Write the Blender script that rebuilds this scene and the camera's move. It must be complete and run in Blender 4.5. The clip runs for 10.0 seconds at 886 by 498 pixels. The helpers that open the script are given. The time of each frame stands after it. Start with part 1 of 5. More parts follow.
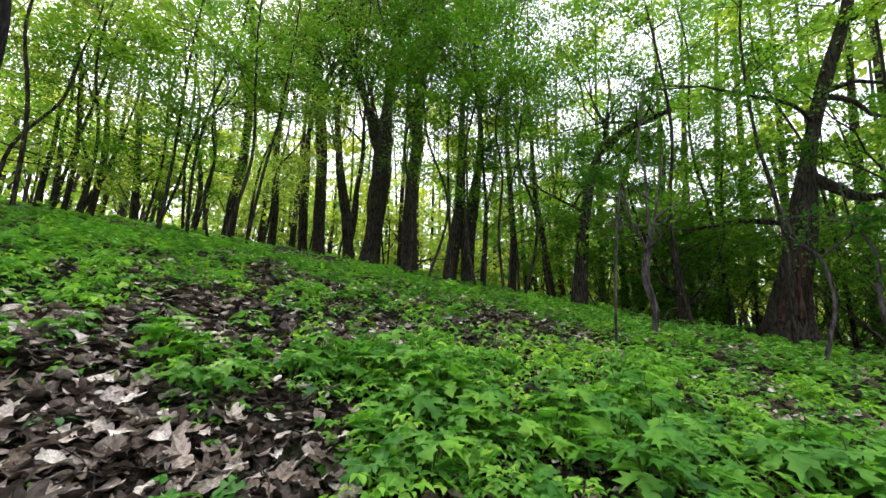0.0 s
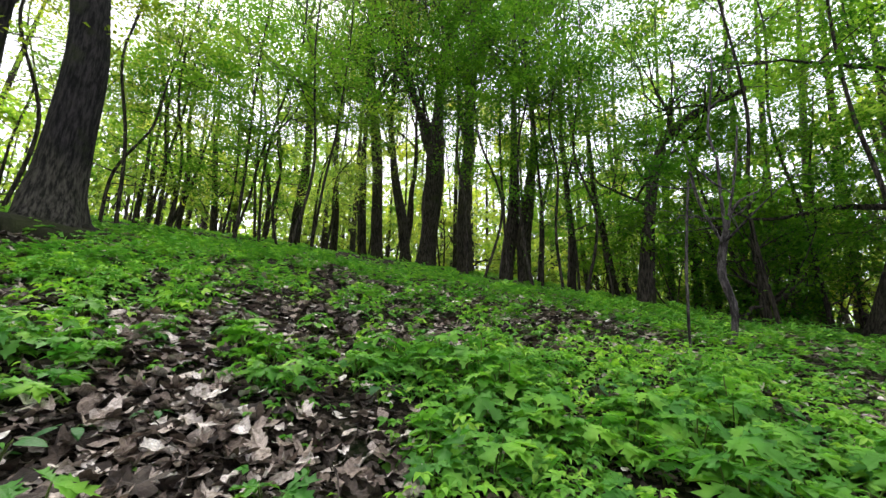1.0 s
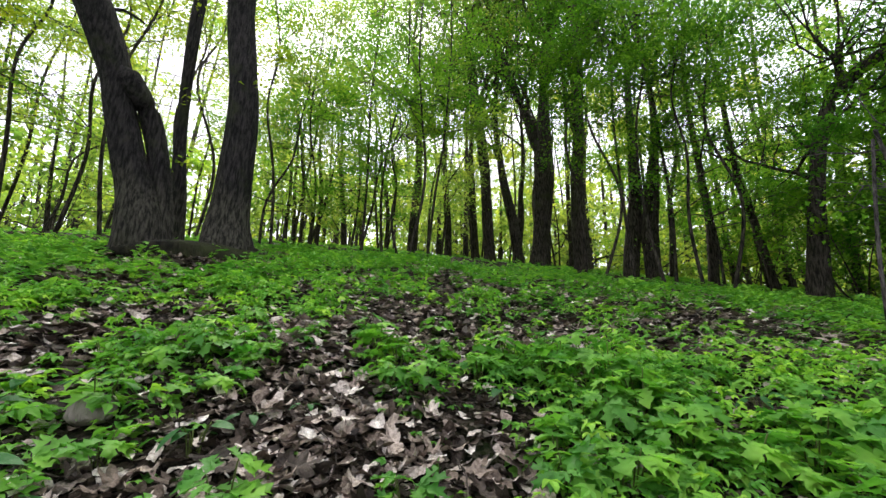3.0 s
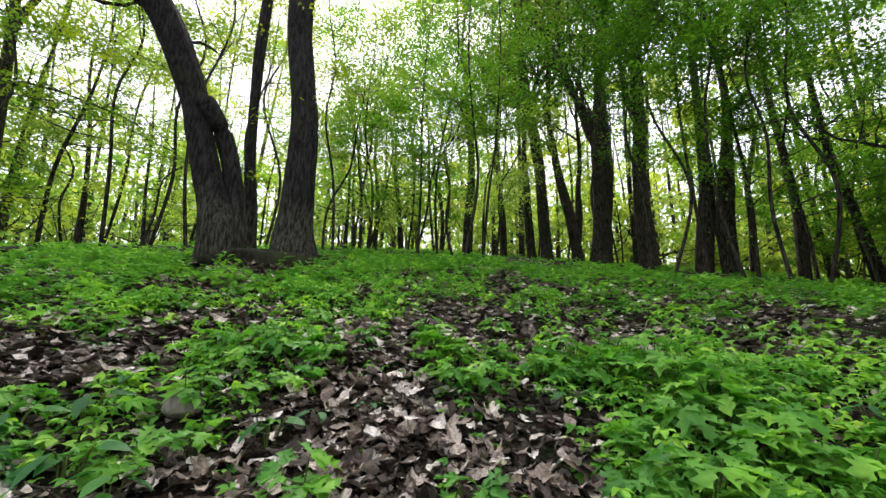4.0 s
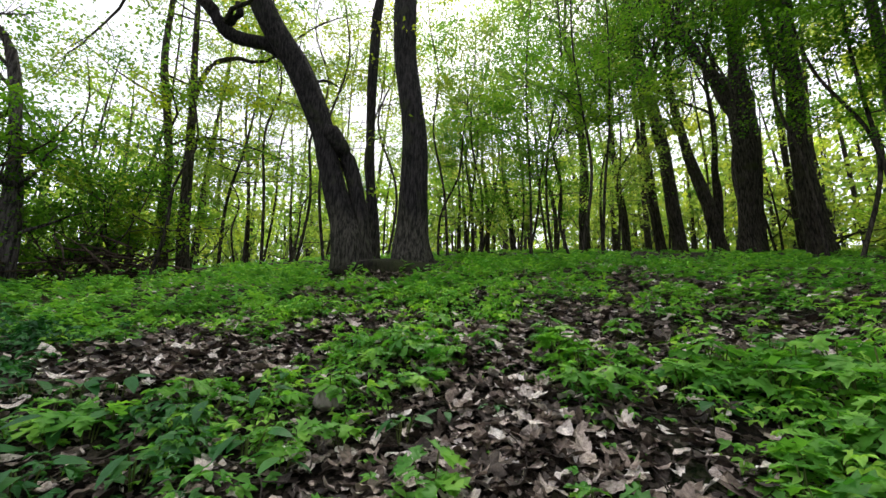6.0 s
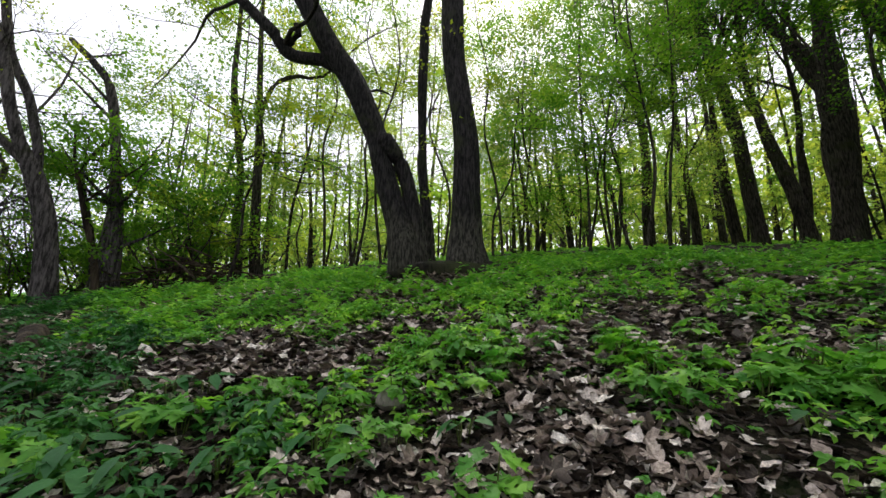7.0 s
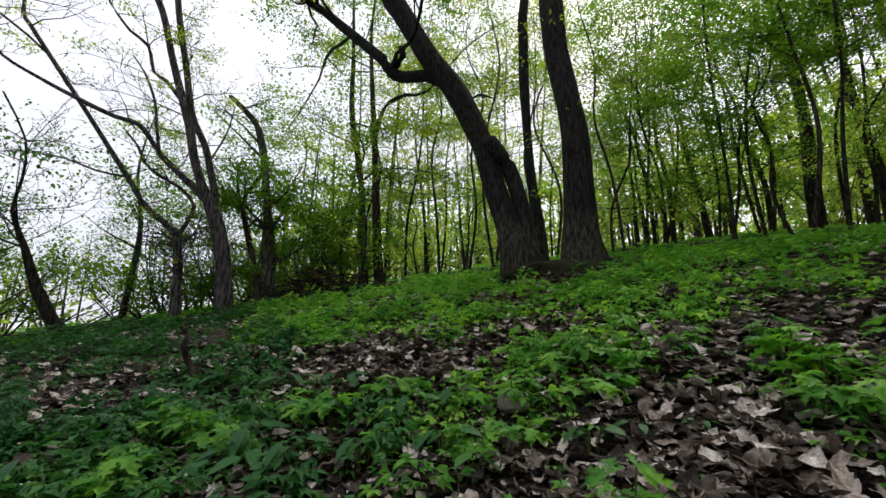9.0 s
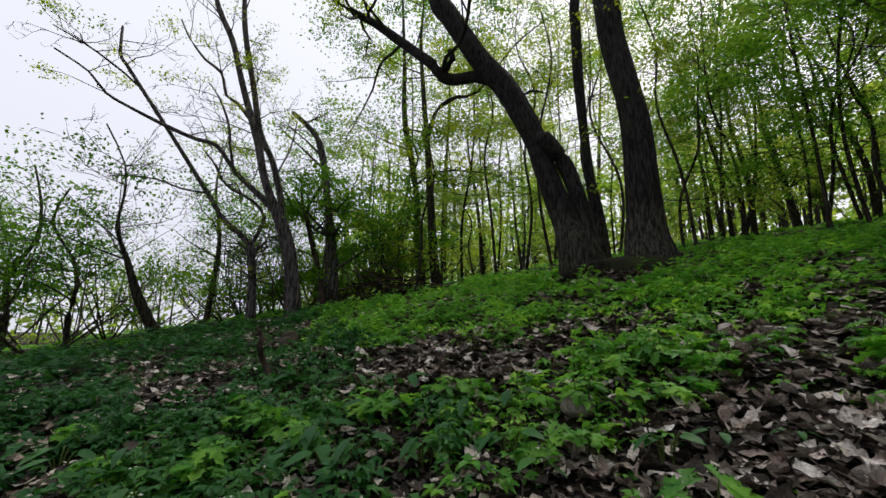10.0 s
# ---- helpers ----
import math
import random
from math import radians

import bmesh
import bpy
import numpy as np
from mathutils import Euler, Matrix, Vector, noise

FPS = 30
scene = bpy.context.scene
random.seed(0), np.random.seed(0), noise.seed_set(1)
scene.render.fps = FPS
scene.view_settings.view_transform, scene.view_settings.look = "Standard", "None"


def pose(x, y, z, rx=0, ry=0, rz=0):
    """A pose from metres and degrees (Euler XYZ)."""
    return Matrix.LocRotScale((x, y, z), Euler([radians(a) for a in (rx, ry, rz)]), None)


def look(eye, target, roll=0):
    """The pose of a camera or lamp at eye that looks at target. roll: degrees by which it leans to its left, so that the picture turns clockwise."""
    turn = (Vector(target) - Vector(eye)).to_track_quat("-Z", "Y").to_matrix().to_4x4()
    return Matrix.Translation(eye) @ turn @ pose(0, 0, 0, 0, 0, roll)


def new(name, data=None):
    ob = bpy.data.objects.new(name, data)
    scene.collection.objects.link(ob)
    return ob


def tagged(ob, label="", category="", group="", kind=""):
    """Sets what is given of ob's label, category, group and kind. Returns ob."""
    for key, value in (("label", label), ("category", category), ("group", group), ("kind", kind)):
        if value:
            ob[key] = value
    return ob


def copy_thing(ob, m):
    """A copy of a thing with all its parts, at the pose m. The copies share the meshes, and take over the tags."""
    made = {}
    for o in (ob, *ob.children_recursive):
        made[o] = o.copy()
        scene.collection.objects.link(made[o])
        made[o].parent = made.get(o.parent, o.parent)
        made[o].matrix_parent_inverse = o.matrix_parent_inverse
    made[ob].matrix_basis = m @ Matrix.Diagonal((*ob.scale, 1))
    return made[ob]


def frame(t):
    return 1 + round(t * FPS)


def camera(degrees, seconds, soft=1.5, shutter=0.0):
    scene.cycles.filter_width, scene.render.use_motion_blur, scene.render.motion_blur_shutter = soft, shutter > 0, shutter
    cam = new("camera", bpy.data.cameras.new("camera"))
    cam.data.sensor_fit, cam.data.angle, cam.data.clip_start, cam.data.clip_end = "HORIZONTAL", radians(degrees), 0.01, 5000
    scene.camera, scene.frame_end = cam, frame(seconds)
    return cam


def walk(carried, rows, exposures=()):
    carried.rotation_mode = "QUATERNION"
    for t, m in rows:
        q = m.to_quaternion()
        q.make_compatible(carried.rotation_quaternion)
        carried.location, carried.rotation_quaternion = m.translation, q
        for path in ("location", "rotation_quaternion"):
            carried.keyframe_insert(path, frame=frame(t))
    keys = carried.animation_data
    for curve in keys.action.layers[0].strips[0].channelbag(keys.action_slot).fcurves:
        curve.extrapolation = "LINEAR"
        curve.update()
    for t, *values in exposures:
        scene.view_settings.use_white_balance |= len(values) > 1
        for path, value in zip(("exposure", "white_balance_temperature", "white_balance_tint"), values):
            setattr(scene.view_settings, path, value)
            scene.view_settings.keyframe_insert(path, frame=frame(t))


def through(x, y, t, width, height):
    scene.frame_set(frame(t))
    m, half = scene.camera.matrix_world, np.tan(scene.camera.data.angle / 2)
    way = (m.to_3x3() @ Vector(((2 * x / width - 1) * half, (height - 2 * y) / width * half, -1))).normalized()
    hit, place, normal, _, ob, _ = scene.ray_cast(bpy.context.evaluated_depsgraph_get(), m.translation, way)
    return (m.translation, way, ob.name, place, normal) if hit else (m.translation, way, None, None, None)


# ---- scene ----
# A spring wood on a hillside; the camera turns on the spot.
EYE = 0.7
PITCH, ROLL = 12.93, 1.19
cam = camera(96.1, 10.0, soft=1.5)
TURNS = [(0.0, 0.0), (0.5, 4.04), (1.0, 8.14), (1.5, 12.26), (2.0, 16.40), (2.5, 20.55), (4.0, 32.78), (4.5, 36.92), (5.0, 41.07), (5.5, 45.22),
         (7.0, 57.35), (7.5, 61.40), (8.0, 65.50), (8.5, 69.60), (9.0, 73.72), (9.5, 77.82), (10.0, 81.90)]
walk(cam, [(t, pose(0, 0, EYE, 90 + PITCH, 0, yaw) @ pose(0, 0, 0, 0, 0, ROLL)) for t, yaw in TURNS],
     exposures=[(0.0, 1.37), (2.5, 1.35), (4.5, 1.22), (5.5, 1.02), (7.5, 0.62), (9.0, 0.26), (10.0, 0.05)])

# ---- light: bright overcast, the sun a pale glow behind the hilltop ----
SUN_AZ, SUN_EL = 42.0, 48.0
world = bpy.data.worlds.new("overcast_sky")
scene.world = world
world.use_nodes = True
wn, wl = world.node_tree.nodes, world.node_tree.links
sky = wn.new("ShaderNodeTexSky")
sky.sky_type, sky.sun_disc = "NISHITA", False
sky.sun_elevation, sky.sun_rotation = radians(SUN_EL), radians(-SUN_AZ)
sky.air_density, sky.dust_density = 1.0, 6.0
cloud = wn.new("ShaderNodeMix")
cloud.data_type = "RGBA"
cloud.inputs["Factor"].default_value = 0.85
cloud.inputs["B"].default_value = (9.4, 9.55, 10.6, 1)
wl.new(sky.outputs["Color"], cloud.inputs["A"])
# an overcast sky is about three times brighter overhead than at the horizon
coords, height, dome, veil = wn.new("ShaderNodeTexCoord"), wn.new("ShaderNodeSeparateXYZ"), wn.new("ShaderNodeMapRange"), wn.new("ShaderNodeVectorMath")
veil.operation = "SCALE"
dome.inputs["To Min"].default_value, dome.inputs["To Max"].default_value = 1.05, 1.35
wl.new(coords.outputs["Generated"], height.inputs["Vector"])
wl.new(height.outputs["Z"], dome.inputs["Value"])
wl.new(cloud.outputs["Result"], veil.inputs[0])
wl.new(dome.outputs["Result"], veil.inputs["Scale"])
wl.new(veil.outputs["Vector"], wn["Background"].inputs["Color"])
wn["Background"].inputs["Strength"].default_value = 0.086
sun = new("sun", bpy.data.lights.new("sun", "SUN"))
sun.data.energy, sun.data.angle, sun.data.color = 2.6, radians(14), (1.0, 0.95, 0.86)
a, e = radians(SUN_AZ), radians(SUN_EL)
sun.matrix_world = look((-20 * math.sin(a) * math.cos(e), 20 * math.cos(a) * math.cos(e), 20 * math.sin(e)), (0, 0, 0))


# ---- materials ----
def material(name):
    m = bpy.data.materials.new(name)
    m.use_nodes = True
    n = m.node_tree.nodes
    return m, n, m.node_tree.links, n["Principled BSDF"]


def ramp(n, stops):
    r = n.new("ShaderNodeValToRGB")
    while len(r.color_ramp.elements) < len(stops):
        r.color_ramp.elements.new(0.5)
    for el, (p, c) in zip(r.color_ramp.elements, stops):
        el.position, el.color = p, (*c, 1)
    return r


def noise_tex(n, l, scale, detail=4, stretch=None, rough=0.55):
    co = n.new("ShaderNodeTexCoord")
    t = n.new("ShaderNodeTexNoise")
    t.inputs["Scale"].default_value, t.inputs["Detail"].default_value, t.inputs["Roughness"].default_value = scale, detail, rough
    if stretch:
        mp = n.new("ShaderNodeMapping")
        mp.inputs["Scale"].default_value = stretch
        l.new(co.outputs["Object"], mp.inputs["Vector"])
        l.new(mp.outputs["Vector"], t.inputs["Vector"])
    else:
        l.new(co.outputs["Object"], t.inputs["Vector"])
    return t


def bump(n, l, height, strength, distance, bsdf):
    b = n.new("ShaderNodeBump")
    b.inputs["Strength"].default_value, b.inputs["Distance"].default_value = strength, distance
    l.new(height, b.inputs["Height"])
    l.new(b.outputs["Normal"], bsdf.inputs["Normal"])


def mixed(n, l, fac, a, b, kind="MIX"):
    m = n.new("ShaderNodeMix")
    m.data_type, m.blend_type = "RGBA", kind
    for socket, value in (("Factor", fac), ("A", a), ("B", b)):
        if isinstance(value, (int, float)):
            m.inputs[socket].default_value = value
        elif isinstance(value, tuple):
            m.inputs[socket].default_value = (*value, 1)
        else:
            l.new(value, m.inputs[socket])
    return m.outputs["Result"]


def bark(name, dark, light, moss=0.0, grain=9.0, lichen=0.0):
    m, n, l, b = material(name)
    ridges = noise_tex(n, l, grain, 6, (1, 1, 0.17), 0.7)
    fine = noise_tex(n, l, 60, 3, (1, 1, 0.4))
    blot = noise_tex(n, l, 1.7, 3)
    col = ramp(n, [(0.42, dark), (0.6, light)])
    l.new(ridges.outputs["Fac"], col.inputs["Fac"])
    spot = ramp(n, [(0.3, (0.62, 0.6, 0.58)), (0.7, (1.15, 1.12, 1.08))])
    l.new(blot.outputs["Fac"], spot.inputs["Fac"])
    c = mixed(n, l, 0.9, col.outputs["Color"], spot.outputs["Color"], "MULTIPLY")
    green = noise_tex(n, l, 2.6, 5)
    gm = ramp(n, [(0.62 - 0.3 * moss, (0, 0, 0)), (0.8 - 0.2 * moss, (1, 1, 1))])
    l.new(green.outputs["Fac"], gm.inputs["Fac"])
    c = mixed(n, l, gm.outputs["Color"], c, (0.03, 0.036, 0.012))
    if lichen:
        up = n.new("ShaderNodeSeparateXYZ")
        l.new(n.new("ShaderNodeTexCoord").outputs["Object"], up.inputs["Vector"])
        ragged = n.new("ShaderNodeMath")
        ragged.operation = "MULTIPLY_ADD"
        ragged.inputs[1].default_value = -1.3
        l.new(noise_tex(n, l, 5, 5, (1, 1, 0.35)).outputs["Fac"], ragged.inputs[0])
        l.new(up.outputs["Z"], ragged.inputs[2])
        crust = ramp(n, [(0.0, (lichen, lichen, lichen)), (0.35, (0, 0, 0))])
        l.new(ragged.outputs[0], crust.inputs["Fac"])
        pale = mixed(n, l, 1.0, col.outputs["Color"], (2.6, 2.7, 2.0), "MULTIPLY")
        c = mixed(n, l, crust.outputs["Color"], c, pale)
    l.new(c, b.inputs["Base Color"])
    b.inputs["Roughness"].default_value = 0.92
    b.inputs["Specular IOR Level"].default_value = 0.2
    total = n.new("ShaderNodeMath")
    total.operation = "MULTIPLY_ADD"
    total.inputs[1].default_value = 0.25
    l.new(fine.outputs["Fac"], total.inputs[0])
    l.new(ridges.outputs["Fac"], total.inputs[2])
    bump(n, l, total.outputs[0], 1.0, 0.05, b)
    return m


def leaf(name, tones, through=0.45, rough=0.6, spread=0.5, drifts=1.3, vary=1.0, sheen=0.18, glow=(1.95, 1.95, 1.1)):
    """Thin living leaf: gloss above, daylight coming through it."""
    m, n, l, b = material(name)
    geo = n.new("ShaderNodeNewGeometry")
    info = n.new("ShaderNodeObjectInfo")
    add = n.new("ShaderNodeMath")
    add.operation = "MULTIPLY_ADD"
    add.inputs[1].default_value = 1 - spread
    half = n.new("ShaderNodeMath")
    half.operation = "MULTIPLY"
    half.inputs[1].default_value = spread
    l.new(geo.outputs["Random Per Island"], add.inputs[0])
    l.new(info.outputs["Random"], half.inputs[0])
    l.new(half.outputs[0], add.inputs[2])
    col = ramp(n, tones)
    l.new(add.outputs[0], col.inputs["Fac"])
    blot = noise_tex(n, l, 26, 3)
    spot = ramp(n, [(0.3, (0.78, 0.8, 0.75)), (0.7, (1.1, 1.1, 1.05))])
    l.new(blot.outputs["Fac"], spot.inputs["Fac"])
    c = mixed(n, l, 1.0, col.outputs["Color"], spot.outputs["Color"], "MULTIPLY")
    drift = noise_tex(n, l, drifts, 3)
    tone = ramp(n, [(0.32, (1 - 0.38 * vary, 1 - 0.26 * vary, 1 - 0.3 * vary)), (0.5, (1.0, 1.0, 1.0)), (0.68, (1 + 0.35 * vary, 1 + 0.2 * vary, 1 - 0.1 * vary))])
    l.new(drift.outputs["Fac"], tone.inputs["Fac"])
    c = mixed(n, l, 1.0, c, tone.outputs["Color"], "MULTIPLY")
    l.new(c, b.inputs["Base Color"])
    b.inputs["Roughness"].default_value = rough
    b.inputs["Specular IOR Level"].default_value = sheen
    fine = noise_tex(n, l, 90, 3)
    bump(n, l, fine.outputs["Fac"], 0.5, 0.006, b)
    tr = n.new("ShaderNodeBsdfTranslucent")
    warm = mixed(n, l, 1.0, c, glow, "MULTIPLY")
    l.new(warm, tr.inputs["Color"])
    mx = n.new("ShaderNodeMixShader")
    mx.inputs["Fac"].default_value = through
    l.new(b.outputs["BSDF"], mx.inputs[1])
    l.new(tr.outputs["BSDF"], mx.inputs[2])
    l.new(mx.outputs["Shader"], n["Material Output"].inputs["Surface"])
    return m


def dead(name):
    m, n, l, b = material(name)
    geo = n.new("ShaderNodeNewGeometry")
    info = n.new("ShaderNodeObjectInfo")
    add = n.new("ShaderNodeMath")
    add.operation = "ADD"
    l.new(geo.outputs["Random Per Island"], add.inputs[0])
    l.new(info.outputs["Random"], add.inputs[1])
    fr = n.new("ShaderNodeMath")
    fr.operation = "FRACT"
    l.new(add.outputs[0], fr.inputs[0])
    col = ramp(n, [(0.0, (0.024, 0.016, 0.012)), (0.25, (0.065, 0.046, 0.035)), (0.45, (0.2, 0.152, 0.122)), (0.62, (0.46, 0.38, 0.33)), (0.82, (0.72, 0.645, 0.59)), (1.0, (0.86, 0.81, 0.76))])
    l.new(fr.outputs[0], col.inputs["Fac"])
    blot = noise_tex(n, l, 34, 4)
    spot = ramp(n, [(0.32, (0.5, 0.46, 0.42)), (0.66, (1.1, 1.08, 1.05))])
    l.new(blot.outputs["Fac"], spot.inputs["Fac"])
    c = mixed(n, l, 0.95, col.outputs["Color"], spot.outputs["Color"], "MULTIPLY")
    fleck = noise_tex(n, l, 110, 4, (1, 1, 1), 0.7)
    fl = ramp(n, [(0.36, (0.4, 0.36, 0.34)), (0.55, (1.0, 1.0, 1.0)), (0.72, (1.35, 1.3, 1.25))])
    l.new(fleck.outputs["Fac"], fl.inputs["Fac"])
    c = mixed(n, l, 0.9, c, fl.outputs["Color"], "MULTIPLY")
    l.new(c, b.inputs["Base Color"])
    b.inputs["Roughness"].default_value = 0.62
    b.inputs["Specular IOR Level"].default_value = 0.35
    both = n.new("ShaderNodeMath")
    both.operation = "ADD"
    l.new(blot.outputs["Fac"], both.inputs[0])
    l.new(fleck.outputs["Fac"], both.inputs[1])
    bump(n, l, both.outputs[0], 0.9, 0.008, b)
    return m


def soil(name):
    """Dark earth under broken leaf crumbs."""
    m, n, l, b = material(name)
    big = noise_tex(n, l, 1.1, 5)
    mid = noise_tex(n, l, 14, 6, None, 0.7)
    co = n.new("ShaderNodeTexCoord")
    bits = n.new("ShaderNodeTexVoronoi")
    bits.inputs["Scale"].default_value, bits.inputs["Randomness"].default_value = 48, 1.0
    warp = mixed(n, l, 0.06, co.outputs["Object"], mid.outputs["Color"], "ADD")
    l.new(warp, bits.inputs["Vector"])
    crumb = ramp(n, [(0.0, (0.006, 0.0045, 0.003)), (0.35, (0.018, 0.013, 0.009)), (0.6, (0.045, 0.033, 0.025)), (0.85, (0.1, 0.078, 0.062)), (1.0, (0.2, 0.165, 0.14))])
    sep = n.new("ShaderNodeSeparateColor")
    l.new(bits.outputs["Color"], sep.inputs["Color"])
    l.new(sep.outputs["Red"], crumb.inputs["Fac"])
    shade = ramp(n, [(0.35, (0.25, 0.24, 0.22)), (0.65, (1.1, 1.08, 1.05))])
    l.new(mid.outputs["Fac"], shade.inputs["Fac"])
    c = mixed(n, l, 0.9, crumb.outputs["Color"], shade.outputs["Color"], "MULTIPLY")
    gm = ramp(n, [(0.54, (0, 0, 0)), (0.7, (0.6, 0.6, 0.6))])
    l.new(big.outputs["Fac"], gm.inputs["Fac"])
    c = mixed(n, l, gm.outputs["Color"], c, (0.025, 0.05, 0.01))
    l.new(c, b.inputs["Base Color"])
    b.inputs["Roughness"].default_value = 0.95
    b.inputs["Specular IOR Level"].default_value = 0.1
    total = n.new("ShaderNodeMath")
    total.operation = "ADD"
    l.new(bits.outputs["Distance"], total.inputs[0])
    l.new(mid.outputs["Fac"], total.inputs[1])
    bump(n, l, total.outputs[0], 1.0, 0.03, b)
    return m


OAK_BARK = bark("oak_bark", (0.005, 0.0045, 0.0045), (0.042, 0.037, 0.038), 0.22, 34, 0.6)
TREE_BARK = bark("woodland_bark", (0.01, 0.0085, 0.007), (0.085, 0.073, 0.06), 0.25, 34)
PALE_BARK = bark("weathered_bark", (0.03, 0.026, 0.027), (0.17, 0.15, 0.155), 0.05, 30)
MOSSY = bark("mossy_bark", (0.006, 0.005, 0.004), (0.03, 0.026, 0.016), 0.7, 24)
DEADWOOD = bark("dead_wood", (0.02, 0.014, 0.01), (0.1, 0.075, 0.055), 0.0, 10)
REDWOOD = bark("split_wood", (0.03, 0.015, 0.011), (0.13, 0.075, 0.06), 0.0, 26)
TWIG = bark("twig_bark", (0.035, 0.028, 0.024), (0.12, 0.1, 0.085), 0.0, 20)
OAK_LEAF = leaf("young_oak_leaf", [(0.0, (0.10, 0.16, 0.02)), (0.5, (0.18, 0.25, 0.03)), (1.0, (0.30, 0.32, 0.05))], 0.7, spread=0.6, drifts=0.9, vary=1.8)
GREEN_LEAF = leaf("fresh_green_leaf", [(0.0, (0.036, 0.11, 0.014)), (0.5, (0.072, 0.172, 0.022)), (1.0, (0.145, 0.25, 0.034))], 0.7, spread=0.6, drifts=0.9, vary=1.8)
DEEP_LEAF = leaf("deep_green_leaf", [(0.0, (0.03, 0.09, 0.01)), (0.5, (0.055, 0.145, 0.015)), (1.0, (0.1, 0.205, 0.022))], 0.6, spread=0.6, drifts=0.9, vary=1.8)
MAPLE_LEAF = leaf("young_maple_leaf", [(0.0, (0.06, 0.15, 0.018)), (0.5, (0.115, 0.23, 0.03)), (1.0, (0.2, 0.31, 0.045))], 0.72, spread=0.6, drifts=0.9, vary=1.6)
FAR_LEAF = leaf("distant_leaf", [(0.0, (0.09, 0.16, 0.04)), (0.5, (0.165, 0.245, 0.06)), (1.0, (0.28, 0.33, 0.09))], 0.7, spread=0.6, drifts=0.9, vary=1.8)
HERB = leaf("herb_leaf", [(0.0, (0.022, 0.1, 0.018)), (0.4, (0.08, 0.24, 0.038)), (0.8, (0.175, 0.38, 0.06)), (1.0, (0.3, 0.48, 0.08))], 0.34, 0.5, drifts=3.6, vary=1.5, sheen=0.18, glow=(1.75, 1.95, 1.05))
# broad herbs' own dark green; on the left carpets it also stands for shade
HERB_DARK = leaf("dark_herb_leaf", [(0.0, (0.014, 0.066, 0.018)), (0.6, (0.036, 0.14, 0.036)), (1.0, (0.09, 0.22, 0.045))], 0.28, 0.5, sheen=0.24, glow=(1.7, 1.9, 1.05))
STEM = leaf("herb_stem", [(0.0, (0.06, 0.1, 0.02)), (1.0, (0.12, 0.14, 0.04))], 0.1)
PETAL = leaf("white_petal", [(0.0, (0.7, 0.72, 0.68)), (1.0, (0.8, 0.8, 0.78))], 0.3)
DEAD_LEAF = dead("dead_leaf")
SOIL = soil("woodland_soil")
STONE = bark("field_stone", (0.13, 0.115, 0.1), (0.26, 0.235, 0.21), 0.1, 6)


# ---- geometry helpers ----
rng = np.random.default_rng(7)


class Geo:
    """Gathers vertices and faces of one mesh."""

    def __init__(self):
        self.v, self.f, self.n = [], [], 0

    def add(self, v, f):
        self.v.append(np.asarray(v, float))
        self.f.append(np.asarray(f, int) + self.n)
        self.n += len(v)

    def mesh(self, name, mat, smooth=True):
        me = bpy.data.meshes.new(name)
        v = np.concatenate(self.v)
        me.vertices.add(len(v))
        me.vertices.foreach_set("co", v.ravel().astype(np.float32))
        loops = np.concatenate([f.ravel() for f in self.f])
        sizes = np.concatenate([np.full(len(f), f.shape[1]) for f in self.f])
        me.loops.add(len(loops))
        me.loops.foreach_set("vertex_index", loops.astype(np.int32))
        me.polygons.add(len(sizes))
        me.polygons.foreach_set("loop_start", (np.cumsum(sizes) - sizes).astype(np.int32))
        me.polygons.foreach_set("use_smooth", np.full(len(sizes), smooth))
        me.update(calc_edges=True)
        me.materials.append(mat)
        return me


def part(name, data, parent, label="", at=None):
    """One mesh as a part of a thing (or of a part)."""
    ob = new(name, data)
    ob.parent = parent
    if at is not None:
        ob.matrix_basis = at
    return tagged(ob, label)


def smooth_path(points, step):
    """Catmull-Rom through (x, y, z, r) rows."""
    p = np.asarray(points, float)
    if len(p) < 3:
        p = np.vstack([p[0], (p[0] + p[-1]) / 2, p[-1]])
    q = np.vstack([2 * p[0] - p[1], p, 2 * p[-1] - p[-2]])
    out = []
    for i in range(1, len(q) - 2):
        a, b, c, d = q[i - 1:i + 3]
        n = max(2, int(np.linalg.norm((c - b)[:3]) / step))
        for s in np.arange(n) / n:
            out.append(0.5 * (2 * b + (c - a) * s + (2 * a - 5 * b + 4 * c - d) * s * s + (3 * b - a - 3 * c + d) * s ** 3))
    out.append(p[-1])
    return np.array(out)


